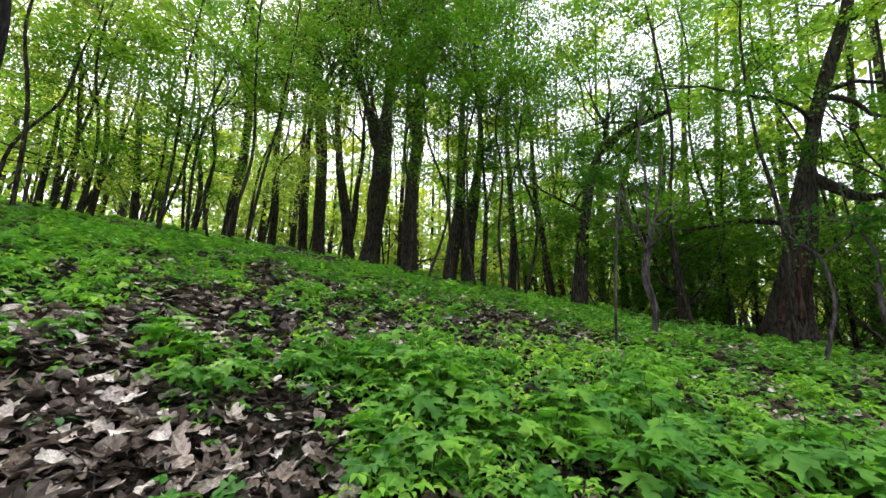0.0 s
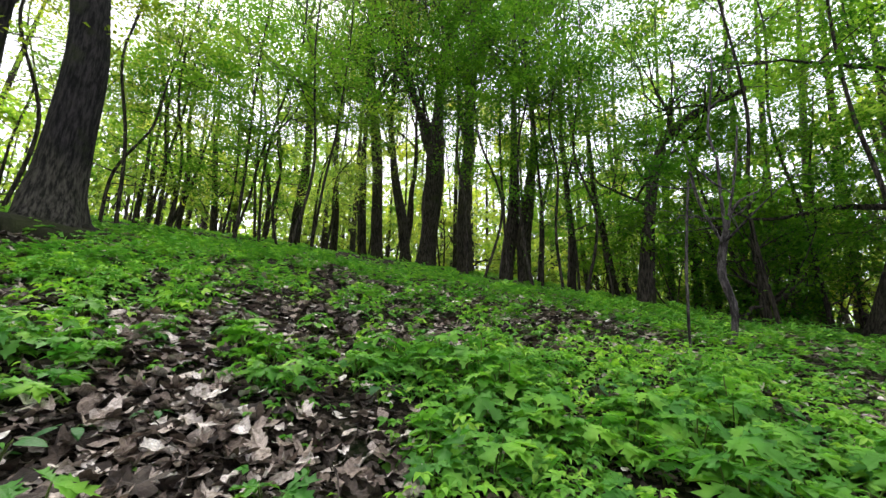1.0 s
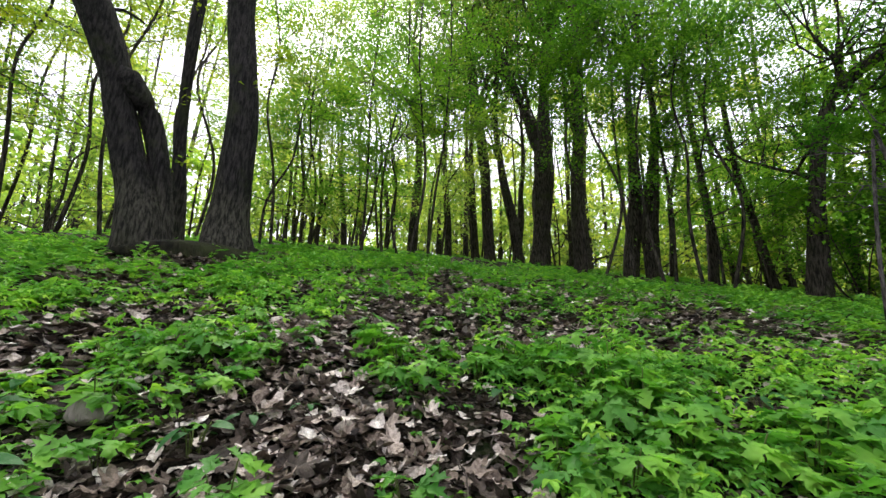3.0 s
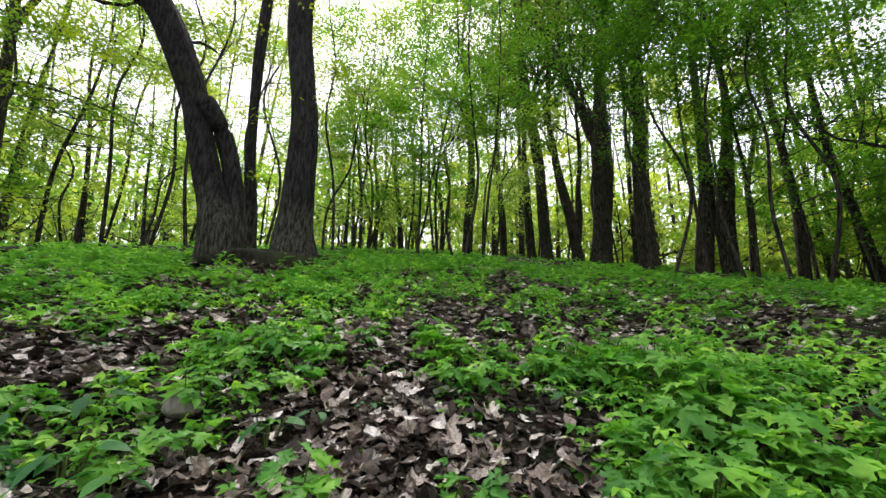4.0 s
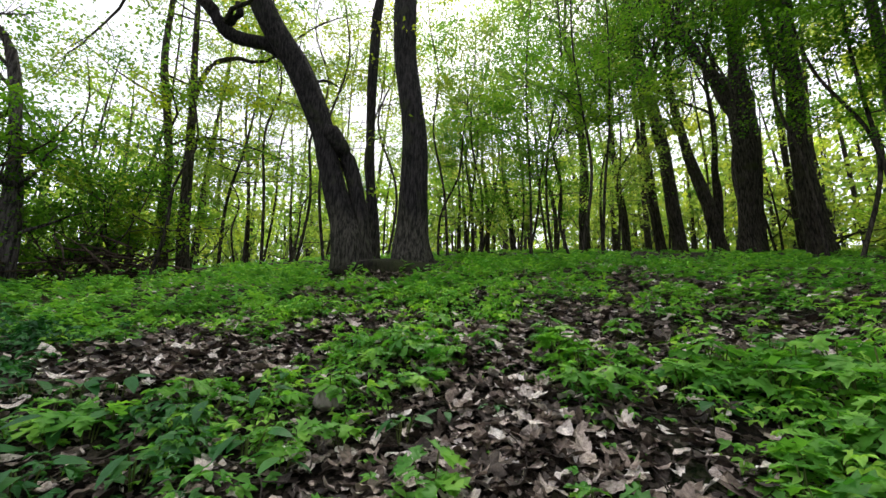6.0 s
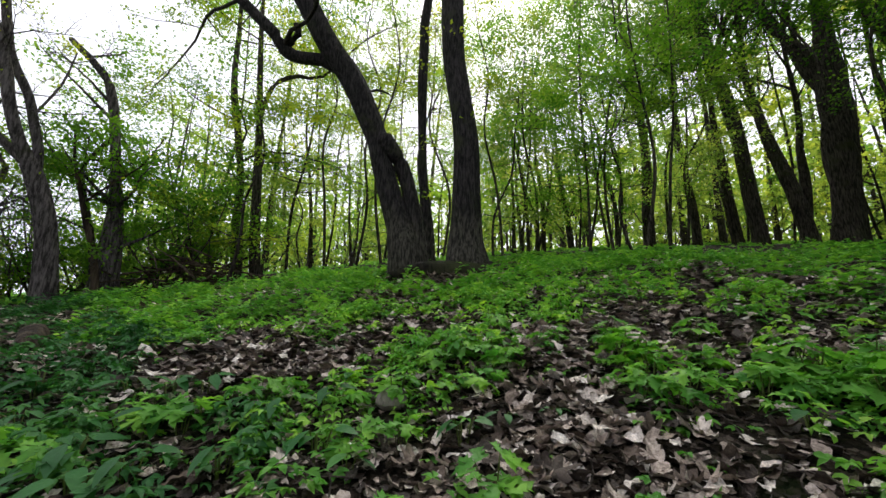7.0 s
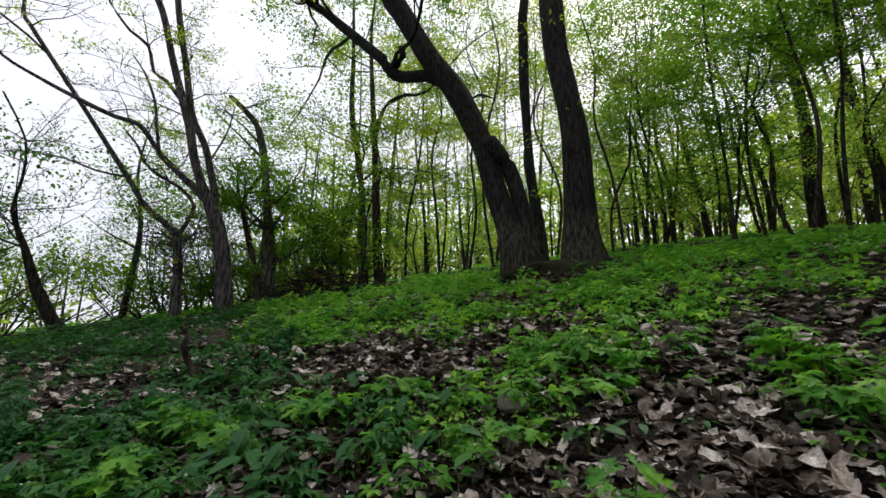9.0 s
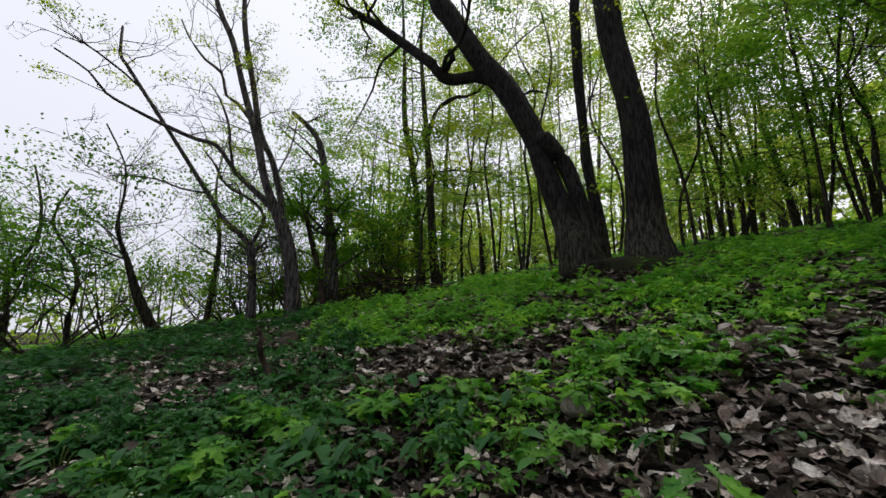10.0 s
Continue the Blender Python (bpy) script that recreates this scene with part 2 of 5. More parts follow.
def tube(geo, path, sides=6, lumps=0.0, flare=0.0, wild=1.0):
    """A tapered limb along (x, y, z, r) rows, closed at its tip. lumps: uneven girth; flare: root swelling at the foot."""
    path = np.asarray(path, float)
    c, r = path[:, :3], np.maximum(path[:, 3], 0.002)
    tan = np.gradient(c, axis=0)
    tan /= np.linalg.norm(tan, axis=1)[:, None] + 1e-9
    ref = np.where(np.abs(tan[:, 2:3]) > 0.8, [[1.0, 0, 0]], [[0, 0, 1.0]])
    u = np.cross(tan, ref)
    u /= np.linalg.norm(u, axis=1)[:, None] + 1e-9
    w = np.cross(tan, u)
    th = np.linspace(0, 2 * np.pi, sides, endpoint=False)
    rad = np.repeat(r[:, None], sides, 1)
    along = np.concatenate([[0], np.cumsum(np.linalg.norm(np.diff(c, axis=0), axis=1))])
    if lumps:
        k = rng.uniform(0, 6.28, 8)
        s = along[:, None]
        rad = rad * (1 + lumps * (0.5 * np.sin(2 * th + k[0] + 0.9 * s) + 0.4 * np.sin(3 * th + k[1] - 1.7 * s) + 0.45 * np.sin(2.3 * s + k[2])
                                  + 0.35 * np.sin(5 * th + k[3] + 0.8 * np.sin(1.3 * s + k[4])) + 0.25 * np.sin(th + 5.1 * s + k[5])
                                  + 0.3 * np.sin(9 * th + k[6] + 1.6 * np.sin(2.1 * s + k[7]))))
    if flare:
        k = rng.uniform(0, 6.28, 2)
        rise = np.exp(-np.maximum(along - 0.2, 0) / (r[0] * 1.1))[:, None]
        rad = rad * (1 + flare * rise * (0.55 + 0.5 * np.sin(5 * th + k[0]) + 0.25 * np.sin(3 * th + k[1])))
    ring = c[:, None] + rad[..., None] * (np.cos(th)[None, :, None] * u[:, None] + np.sin(th)[None, :, None] * w[:, None])
    n = len(c)
    i, j = np.meshgrid(np.arange(n - 1), np.arange(sides), indexing="ij")
    k = (j + 1) % sides
    f = np.stack([i * sides + j, (i + 1) * sides + j, (i + 1) * sides + k, i * sides + k], -1).reshape(-1, 4)
    v = np.vstack([ring.reshape(-1, 3), c[-1] + tan[-1] * r[-1]])
    geo.add(v, f)
    tip = np.array([[(n - 1) * sides + j, n * sides, (n - 1) * sides + (j + 1) % sides] for j in range(sides)])
    geo.f.append(tip + geo.n - len(v))


def leaves(geo, at, size, flat=0.6, slim=0.62, droop=0.25):
    """Folded pointed leaves at the places given. flat: how level they lie."""
    n = len(at)
    az = rng.uniform(0, 2 * np.pi, n)
    tilt = rng.normal(0, 1, n) * (1.2 - flat) - droop
    d = np.stack([np.cos(az) * np.cos(tilt), np.sin(az) * np.cos(tilt), np.sin(tilt)], -1)
    nrm = np.stack([np.zeros(n), np.zeros(n), np.ones(n)], -1) + rng.normal(0, 1, (n, 3)) * (1.05 - flat)
    s = np.cross(d, nrm)
    s /= np.linalg.norm(s, axis=1)[:, None] + 1e-9
    up = np.cross(s, d)
    z = (size * rng.uniform(0.65, 1.3, n))[:, None]
    w = slim * 0.5
    mid = at + d * z * 0.45
    lift = up * z * rng.uniform(0.02, 0.16, n)[:, None]
    v = np.stack([at, mid + s * z * w + lift, at + d * z, mid - s * z * w + lift], 1).reshape(-1, 3)
    b = np.arange(n)[:, None] * 4
    geo.add(v, np.vstack([b + [0, 1, 2], b + [0, 2, 3]]))


def clumps(tips, count, per, spread, thick):
    """Places for leaves, gathered in flat sprays round some of the twig ends."""
    tips = np.array(tips)
    middle = tips[rng.integers(0, len(tips), max(1, count // per))]
    size = rng.uniform(0.55, 1.3, len(middle))
    slope = rng.normal(0, 0.16, (len(middle), 2))
    pick = rng.integers(0, len(middle), count)
    off = rng.normal(0, 1, (count, 3)) * [spread, spread, thick] * size[pick][:, None]
    off[:, 2] += (off[:, :2] * slope[pick]).sum(1)
    return middle[pick] + off


# ---- the ground: one hillside that rises ahead and falls away behind ----
CREST = 15.0


def ground_z(x, y):
    x, y = np.asarray(x, float), np.asarray(y, float)
    d, az = np.hypot(x, y), np.arctan2(-x, y)
    rise = (0.006 + 0.1726 * np.cos(az) + 0.1259 * np.sin(az) - 0.001 * np.cos(2 * az) + 0.0122 * np.sin(2 * az)
            - 0.0045 * np.cos(3 * az) + 0.0053 * np.sin(3 * az))
    far = np.where(d < 18, d, 18 + 14 * (1 - np.exp(-np.maximum(d - 18, 0) / 14)))
    round_off = np.where(d < CREST, EYE * (1 - (1 - d / CREST) ** 2), EYE - 0.012 * np.minimum(d - CREST, 60))
    rough = (0.028 * np.sin(2.3 * x + 1.1 * np.sin(1.7 * y)) * np.sin(2.9 * y + 0.6) + 0.016 * np.sin(6.1 * x + 2.0 * np.sin(3.3 * y)) * np.sin(5.3 * y + 1.0)) * np.clip(d / 2, 0, 1)
    level = 0.0165 * np.clip((d - 2.5) / 6, 0, 1)
    return (rise - level) * far + round_off + rough


def spot(az, d):
    """The place on the ground at that bearing (degrees, to the left positive) and distance."""
    x, y = -d * math.sin(radians(az)), d * math.cos(radians(az))
    return x, y, float(ground_z(x, y))


def build_ground():
    rings = np.concatenate([[0.0], np.geomspace(0.25, 60, 110), np.geomspace(75, 2500, 12)])
    n = 180
    th = np.linspace(0, 2 * np.pi, n, endpoint=False)
    x, y = -rings[:, None] * np.sin(th), rings[:, None] * np.cos(th)
    v = np.stack([x, y, ground_z(x, y)], -1)
    i, j = np.meshgrid(np.arange(len(rings) - 1), np.arange(n), indexing="ij")
    k = (j + 1) % n
    f = np.stack([i * n + j, i * n + k, (i + 1) * n + k, (i + 1) * n + j], -1).reshape(-1, 4)
    g = Geo()
    g.add(v.reshape(-1, 3), f)
    return tagged(new("ground", g.mesh("ground", SOIL)), "sloping woodland soil with moss and leaf crumbs", "ground", kind="structure")


ground = build_ground()


# ---- trees ----
LEAFY = 2.0  # how full the young foliage is


def grow(geo, tips, start, way, length, r, depth, sides=5, lift=0.25, wander=0.35):
    """A branch with its twigs; collects the places where leaves sit."""
    n = max(4, int(length / 0.35))
    p, d = np.array(start, float), np.array(way, float) / np.linalg.norm(way)
    rows = [(*p, r)]
    for i in range(n):
        d = d + rng.normal(0, wander, 3) * 0.5 + np.array([0, 0, lift * 0.12])
        d /= np.linalg.norm(d)
        p = p + d * length / n
        rows.append((*p, r * (1 - 0.82 * (i + 1) / n)))
        f = (i + 1) / n
        if depth > 0 and f > 0.2 and rng.random() < 0.9:
            side = np.cross(d, rng.normal(0, 1, 3))
            side /= np.linalg.norm(side) + 1e-9
            w = d * 0.65 + side * 0.8 + np.array([0, 0, 0.1])
            grow(geo, tips, p, w, length * rng.uniform(0.32, 0.55) * (1.15 - 0.5 * f), max(rows[-1][3] * 0.6, 0.0055), depth - 1, 3 if depth < 2 else 4, lift, wander)
        if depth == 0 or f > 0.6:
            tips.append(p.copy())
    tube(geo, rows, sides)


def tree(name, label, az, d, stems, top=12.0, boughs=10, reach=2.6, crown=2500, leaf_size=0.07, foliage=None, wood=None, low=0.35, flat=0.6, cloud=0.17,
         sides=12, lumps=0.08, flare=0.22, group="", deep=1, lift=0.3, extend=True, carry=None, full=None, tufts=(), girth=1.0, wander=0.35, forks=0, splits=(), thick=0.04, roots=()):
    """A tree from its stems: rows of (sideways, height over the eye, radius) on the upright plane at that bearing and distance."""
    wood, foliage = wood or TREE_BARK, foliage or GREEN_LEAF
    x, y, z = spot(az, d)
    base = new(name)
    base.matrix_basis = pose(x, y, z)
    ca, sa = math.cos(radians(az)), math.sin(radians(az))
    paths, limbs = [], []
    for i, rows in enumerate(stems):
        pts, drift = [], 0.0
        for s, h, r in rows:
            drift += rng.normal(0, 0.03)
            pts.append((-s * ca - drift * sa, -s * sa + drift * ca, h + EYE - z, r * girth))
        if i == 0:
            pts[0] = (pts[0][0], pts[0][1], min(pts[0][2], 0.0) if pts[0][2] < 0.6 else pts[0][2], pts[0][3])
            foot = (pts[0][0], pts[0][1], min(pts[0][2], 0.0) - 0.25, pts[0][3] * 1.05)
            pts.insert(0, foot)
        if extend and pts[-1][2] < top - z and (i == 0 or len(stems) < 3):
            a, b = np.array(pts[-2]), np.array(pts[-1])
            way = (b - a)[:3] / (np.linalg.norm((b - a)[:3]) + 1e-9) + np.array([0, 0, 0.7])
            way /= np.linalg.norm(way)
            left = top - z - b[2]
            for f in (0.35, 0.7, 1.0):
                q = b[:3] + way * left * f + rng.normal(0, 0.12, 3)
                pts.append((*q, max(b[3] * (1 - 0.85 * f), 0.012)))
        path = smooth_path(pts, 0.16 if sides > 12 else 0.3)
        g = Geo()
        tube(g, path, sides if i == 0 else max(8, sides - 4), lumps, flare if i == 0 else 0.0)
        limbs.append(part("trunk" if i == 0 else "bough", g.mesh("trunk", wood), base))
        paths.append(path)
    tips = []
    for k in range(boughs):
        stem = 0 if len(paths) == 1 or rng.random() < 0.5 else rng.choice(carry or range(1, len(paths)))
        path = paths[stem]
        f = rng.uniform(low, 0.97) if stem == 0 else rng.uniform(0.35, 0.97)
        q = path[int(f * (len(path) - 1))]
        th = rng.uniform(0, 2 * np.pi)
        way = (math.cos(th), math.sin(th), rng.uniform(0.0, 0.7))
        g = Geo()
        grow(g, tips, q[:3], way, reach * rng.uniform(0.6, 1.15) * (1.1 - 0.35 * f), max(0.009, min(q[3] * 0.4, thick)), deep, 5, lift, wander)
        part("branch", g.mesh("branch", wood if wood is not OAK_BARK else TREE_BARK), limbs[stem])
    for k in range(forks):
        path = paths[0]
        q = path[int(rng.uniform(0.36, 0.72) * (len(path) - 1))]
        th = rng.uniform(0, 2 * np.pi)
        g = Geo()
        grow(g, tips, q[:3], (math.cos(th), math.sin(th), rng.uniform(1.0, 1.9)), rng.uniform(3.0, 5.0), q[3] * rng.uniform(0.45, 0.7), 2, 7, 0.5, 0.2)
        part("bough", g.mesh("bough", wood), limbs[0])
    for s, low_, high, r in splits:
        g, rows = Geo(), []
        for f in np.linspace(0, 1, 7):
            h = low_ + (high - low_) * f
            near = min(paths[0], key=lambda q: abs(q[2] - (h + EYE - z)))
            out = near[3] * (1.02 + 0.12 * (1 - f))
            side = s * (1 - 0.5 * f)
            rows.append((near[0] - side * ca + out * sa, near[1] - side * sa - out * ca, h + EYE - z, r * (1.05 - 0.9 * f)))
        tube(g, smooth_path(rows, 0.08), 8, 0.2)
        part("split_wood", g.mesh("split_wood", REDWOOD), limbs[0], "reddish-brown splintered wood of the hollow")
    for s, front, r in roots:
        g, out = Geo(), np.array([-s * ca + front * sa, -s * sa - front * ca])
        rows = []
        for f, h in ((0.2, 0.15), (0.45, 0.08), (0.7, 0.035), (0.9, 0.0), (1.1, -0.06)):
            q = out * f + rng.normal(0, 0.02, 2)
            rows.append((*q, float(ground_z(x + q[0], y + q[1])) - z + h * r / 0.12, r * (1.15 - 0.7 * f)))
        tube(g, smooth_path(rows, 0.06), 10, 0.16)
        part("root", g.mesh("root", MOSSY), limbs[0], "dark mossy surface root")
    for s, h in tufts:
        g = Geo()
        at = np.array([-s * ca, -s * sa, h + EYE - z]) + np.array([sa, -ca, 0]) * 0.16 + rng.normal(0, 1, (34, 3)) * [0.11, 0.11, 0.07]
        leaves(g, at, 0.075, 0.5)
        part("foliage", g.mesh("foliage", foliage, False), base, "yellow-green tuft of young leaves on the bark")
    # extra boughs and coarse leaves above the view, added to shade what stands below
    if top > 14:
        high, g, lv = [], Geo(), Geo()
        for k in range(7):
            q = paths[0][int(rng.uniform(0.78, 0.99) * (len(paths[0]) - 1))]
            th = rng.uniform(0, 2 * np.pi)
            grow(g, high, q[:3], (math.cos(th), math.sin(th), 0.5), rng.uniform(2.4, 3.8), 0.035, 1, 4, 0.3)
        high = np.array(high)
        leaves(lv, high[rng.integers(0, len(high), 1100)] + rng.normal(0, 1, (1100, 3)) * [0.35, 0.35, 0.15], 0.17, 0.6)
        part("high_bough", g.mesh("high_bough", wood), limbs[0])
        part("high_crown", lv.mesh("high_crown", foliage, False), base)
    crown = int(crown * (LEAFY if full is None else full))
    if crown and tips:
        g = Geo()
        leaves(g, clumps(tips, crown, 62, cloud * 1.35, cloud * 0.5), leaf_size, flat)
        part("crown", g.mesh("crown", foliage, False), base)
    return tagged(base, label, "tree", group)


tree("oak_tree", "stout dark oak trunk rising straight from a mossy shared base", 53.42, 5.5,
     [[(0.03, 0.98, 0.3), (0.06, 1.32, 0.25), (0.05, 1.57, 0.22), (0.05, 1.99, 0.195), (0.05, 2.43, 0.182), (0.07, 2.88, 0.177), (0.12, 3.35, 0.17), (0.19, 3.82, 0.178), (0.26, 4.32, 0.174), (0.28, 4.83, 0.177), (0.3, 5.37, 0.175)]],
     top=13, boughs=22, reach=4.2, crown=7500, foliage=OAK_LEAF, wood=OAK_BARK, low=0.6, sides=32, lumps=0.06, flare=0.45, tufts=((0.03, 3.27), (0.2, 4.65)), leaf_size=0.062,
     roots=((-0.66, 0.22, 0.1), (-0.25, 0.5, 0.09), (0.5, 0.35, 0.12), (-0.5, -0.2, 0.1), (0.75, 0.1, 0.13)))
tree("oak_tree", "leaning twin-stemmed oak with a crooked dark bough", 62.67, 5.7,
     [[(-0.04, 0.98, 0.25), (0.04, 1.3, 0.22), (0.12, 1.62, 0.2), (0.24, 1.94, 0.178), (0.36, 2.35, 0.165), (0.45, 2.65, 0.16), (0.51, 2.93, 0.165), (0.61, 3.21, 0.175), (0.79, 3.63, 0.178), (1.02, 4.06, 0.172), (1.31, 4.46, 0.17), (1.6, 4.95, 0.172), (1.95, 5.6, 0.175), (2.16, 6.05, 0.175)],
      [(-0.2, 0.95, 0.13), (-0.13, 1.5, 0.112), (-0.05, 1.98, 0.109), (0.05, 2.36, 0.114), (0.15, 2.61, 0.12), (0.28, 2.8, 0.13), (0.42, 2.98, 0.13)],
      [(1.26, 4.22, 0.091), (1.46, 4.32, 0.092), (1.71, 4.39, 0.092), (1.95, 4.46, 0.096), (2.13, 4.57, 0.101), (2.28, 4.8, 0.097), (2.53, 5.05, 0.093), (2.79, 5.31, 0.089), (3.04, 5.55, 0.085), (3.49, 5.99, 0.076), (4.04, 6.44, 0.067)],
      [(2.13, 4.57, 0.07), (1.91, 4.82, 0.06), (1.97, 5.02, 0.045)],
      [(0.85, 3.72, 0.03), (0.6, 3.9, 0.02), (0.38, 3.86, 0.012)]],
     top=12, boughs=20, reach=4.0, crown=7500, foliage=OAK_LEAF, wood=OAK_BARK, low=0.72, sides=32, lumps=0.07, flare=0.3, carry=(2,), leaf_size=0.062, roots=((0.3, 0.3, 0.08), (-0.35, 0.45, 0.12), (-0.7, 0.25, 0.13), (0.42, 0.0, 0.09)))
tree("oak_tree", "slim dark oak standing behind the twin oaks", 59.22, 6.6,
     [[(0, 1.38, 0.107), (0.05, 1.91, 0.092), (0.15, 2.67, 0.086), (0.2, 3.57, 0.08), (0.23, 4.54, 0.084), (0.22, 5.58, 0.088), (0.22, 5.95, 0.09)]],
     top=12, boughs=10, reach=2.4, crown=2600, foliage=OAK_LEAF, wood=OAK_BARK, low=0.6, sides=16, tufts=((0.18, 3.4), (0.15, 2.4), (0.25, 4.9), (0.2, 5.6)), leaf_size=0.062)
tree("woodland_tree", "straight dark woodland tree with light green young leaves", 29.2, 13,
     [[(0, 2.93, 0.205), (-0.04, 4.06, 0.182), (-0.11, 5.18, 0.157), (-0.13, 6.34, 0.138), (-0.01, 7.91, 0.101), (0.13, 9.77, 0.089)]],
     top=14.5, boughs=16, deep=2, reach=3.2, crown=3600, foliage=FAR_LEAF, low=0.5, girth=0.88, group="trees of the wood", forks=3)
tree("woodland_tree", "straight dark woodland tree with light green young leaves", 19.85, 13.5,
     [[(0, 2.72, 0.174), (0.08, 3.99, 0.16), (0.14, 5.59, 0.128), (0.18, 6.64, 0.093)]],
     top=14.5, boughs=16, deep=2, reach=3.2, full=0.9, crown=3600, foliage=FAR_LEAF, low=0.5, girth=0.88, group="trees of the wood", forks=5)
tree("woodland_tree", "straight dark woodland tree with light green young leaves", 17.8, 12.5,
     [[(0, 2.46, 0.214), (0.06, 3.75, 0.202), (0.12, 5.26, 0.208), (0.29, 6.82, 0.196), (0.49, 8.24, 0.182), (0.62, 9.74, 0.169), (0.72, 11.56, 0.136)]],
     top=14.5, boughs=16, deep=2, reach=3.2, full=0.9, crown=3600, foliage=FAR_LEAF, low=0.5, girth=0.88, group="trees of the wood", forks=5)
tree("woodland_tree", "straight dark woodland tree with light green young leaves", 13.56, 12.8,
     [[(0, 2.52, 0.193), (0.19, 3.93, 0.197), (0.49, 5.48, 0.146), (0.72, 7.53, 0.113), (0.64, 9.55, 0.108), (0.66, 10.96, 0.091)]],
     top=14.5, boughs=16, deep=2, reach=3.2, full=0.9, crown=3600, foliage=FAR_LEAF, low=0.5, girth=0.88, group="trees of the wood", forks=5)
tree("burred_tree", "thick forked tree with a knobbly burr", 10.75, 12.5,
     [[(0, 2.37, 0.349), (-0.11, 3.54, 0.304), (-0.23, 4.9, 0.313), (-0.23, 5.91, 0.337), (-0.31, 7.61, 0.213), (-0.42, 9.41, 0.201), (-0.7, 10.88, 0.187), (-1.33, 12.49, 0.174)],
      [(-0.24, 5.81, 0.187), (0.08, 6.7, 0.17), (0.42, 7.94, 0.124), (0.86, 9.43, 0.116), (1.4, 10.95, 0.108), (1.82, 11.83, 0.099)]],
     top=15, boughs=12, reach=2.8, full=0.9, crown=3600, deep=2, foliage=FAR_LEAF, low=0.5, girth=0.9, sides=18, lumps=0.1, forks=5)
tree("woodland_tree", "straight dark woodland tree with light green young leaves", 4.89, 12,
     [[(0, 2.18, 0.292), (0.03, 3.46, 0.246), (0.03, 4.78, 0.216), (-0.1, 6.37, 0.185), (-0.11, 8.04, 0.172), (-0.2, 10.05, 0.138), (-0.23, 11.94, 0.133)]],
     top=14.5, boughs=16, deep=2, reach=3.2, crown=3600, foliage=GREEN_LEAF, low=0.5, girth=0.88, group="trees of the wood", forks=3)
tree("woodland_tree", "straight dark woodland tree with light green young leaves", 4.88, 12.6,
     [[(0, 2.29, 0.225), (0.01, 3.59, 0.178), (0.01, 4.96, 0.142), (-0.09, 6.38, 0.074)]],
     top=14.5, boughs=16, deep=2, reach=3.2, crown=3600, foliage=GREEN_LEAF, low=0.5, girth=0.88, group="trees of the wood", forks=3)
tree("woodland_tree", "straight dark woodland tree with light green young leaves", -0.98, 11.5,
     [[(0, 1.92, 0.21), (-0.15, 3.01, 0.219), (-0.26, 3.9, 0.205), (-0.31, 5.38, 0.141), (-0.33, 7.14, 0.109), (-0.39, 8.81, 0.093)]],
     top=14.5, boughs=16, deep=2, reach=3.2, crown=3600, foliage=GREEN_LEAF, low=0.5, girth=0.88, group="trees of the wood", forks=3)
tree("woodland_tree", "straight dark woodland tree with light green young leaves", -3.69, 11.5,
     [[(0, 1.79, 0.21), (0.01, 2.84, 0.234), (-0.16, 4.08, 0.188), (-0.33, 5.56, 0.123), (-0.36, 6.73, 0.098)]],
     top=14.5, boughs=16, deep=2, reach=3.2, crown=3600, foliage=GREEN_LEAF, low=0.5, girth=0.88, group="trees of the wood", forks=3)
tree("woodland_tree", "slim dark woodland tree in young leaf", -5.73, 13,
     [[(0, 1.92, 0.092), (-0.1, 3.21, 0.075), (-0.14, 4.2, 0.067)]],
     top=10, boughs=9, reach=1.9, crown=1500, foliage=GREEN_LEAF, low=0.3, sides=9, group="trees of the wood")
tree("woodland_tree", "straight dark woodland tree with light green young leaves", 13.99, 13.5,
     [[(0, 2.76, 0.167), (-0.18, 4.11, 0.136), (-0.21, 5.08, 0.104), (-0.32, 6.28, 0.079)]],
     top=14.5, boughs=16, deep=2, reach=3.2, full=0.9, crown=3600, foliage=FAR_LEAF, low=0.5, girth=0.88, group="trees of the wood", forks=5)
tree("woodland_tree", "slim dark woodland tree in young leaf", 46.92, 14,
     [[(0, 3.24, 0.08), (0.02, 3.92, 0.067), (-0.01, 4.8, 0.054), (0.04, 5.68, 0.039)]],
     top=10, boughs=9, reach=1.9, crown=1500, foliage=FAR_LEAF, low=0.3, sides=9, group="trees of the wood")
tree("woodland_tree", "slim dark woodland tree in young leaf", 45.79, 15,
     [[(0, 3.55, 0.079), (0.07, 4.45, 0.069), (0.17, 5.62, 0.054)]],
     top=10, boughs=9, reach=1.9, crown=1500, foliage=FAR_LEAF, low=0.3, sides=9, group="trees of the wood")
tree("woodland_tree", "slim dark woodland tree in young leaf", 44.96, 13,
     [[(0, 3.08, 0.06), (-0.01, 3.79, 0.057), (0.06, 4.83, 0.059), (0.24, 6.19, 0.051), (0.54, 7.52, 0.047), (0.77, 8.4, 0.042)]],
     top=10, boughs=9, reach=1.9, crown=1500, foliage=FAR_LEAF, low=0.3, sides=9, group="trees of the wood")
tree("woodland_tree", "slim dark woodland tree in young leaf", 42.8, 14,
     [[(0, 3.39, 0.092), (-0.03, 4.26, 0.084), (0.01, 5.27, 0.068)]],
     top=10, boughs=9, reach=1.9, crown=1500, foliage=FAR_LEAF, low=0.3, sides=9, group="trees of the wood")
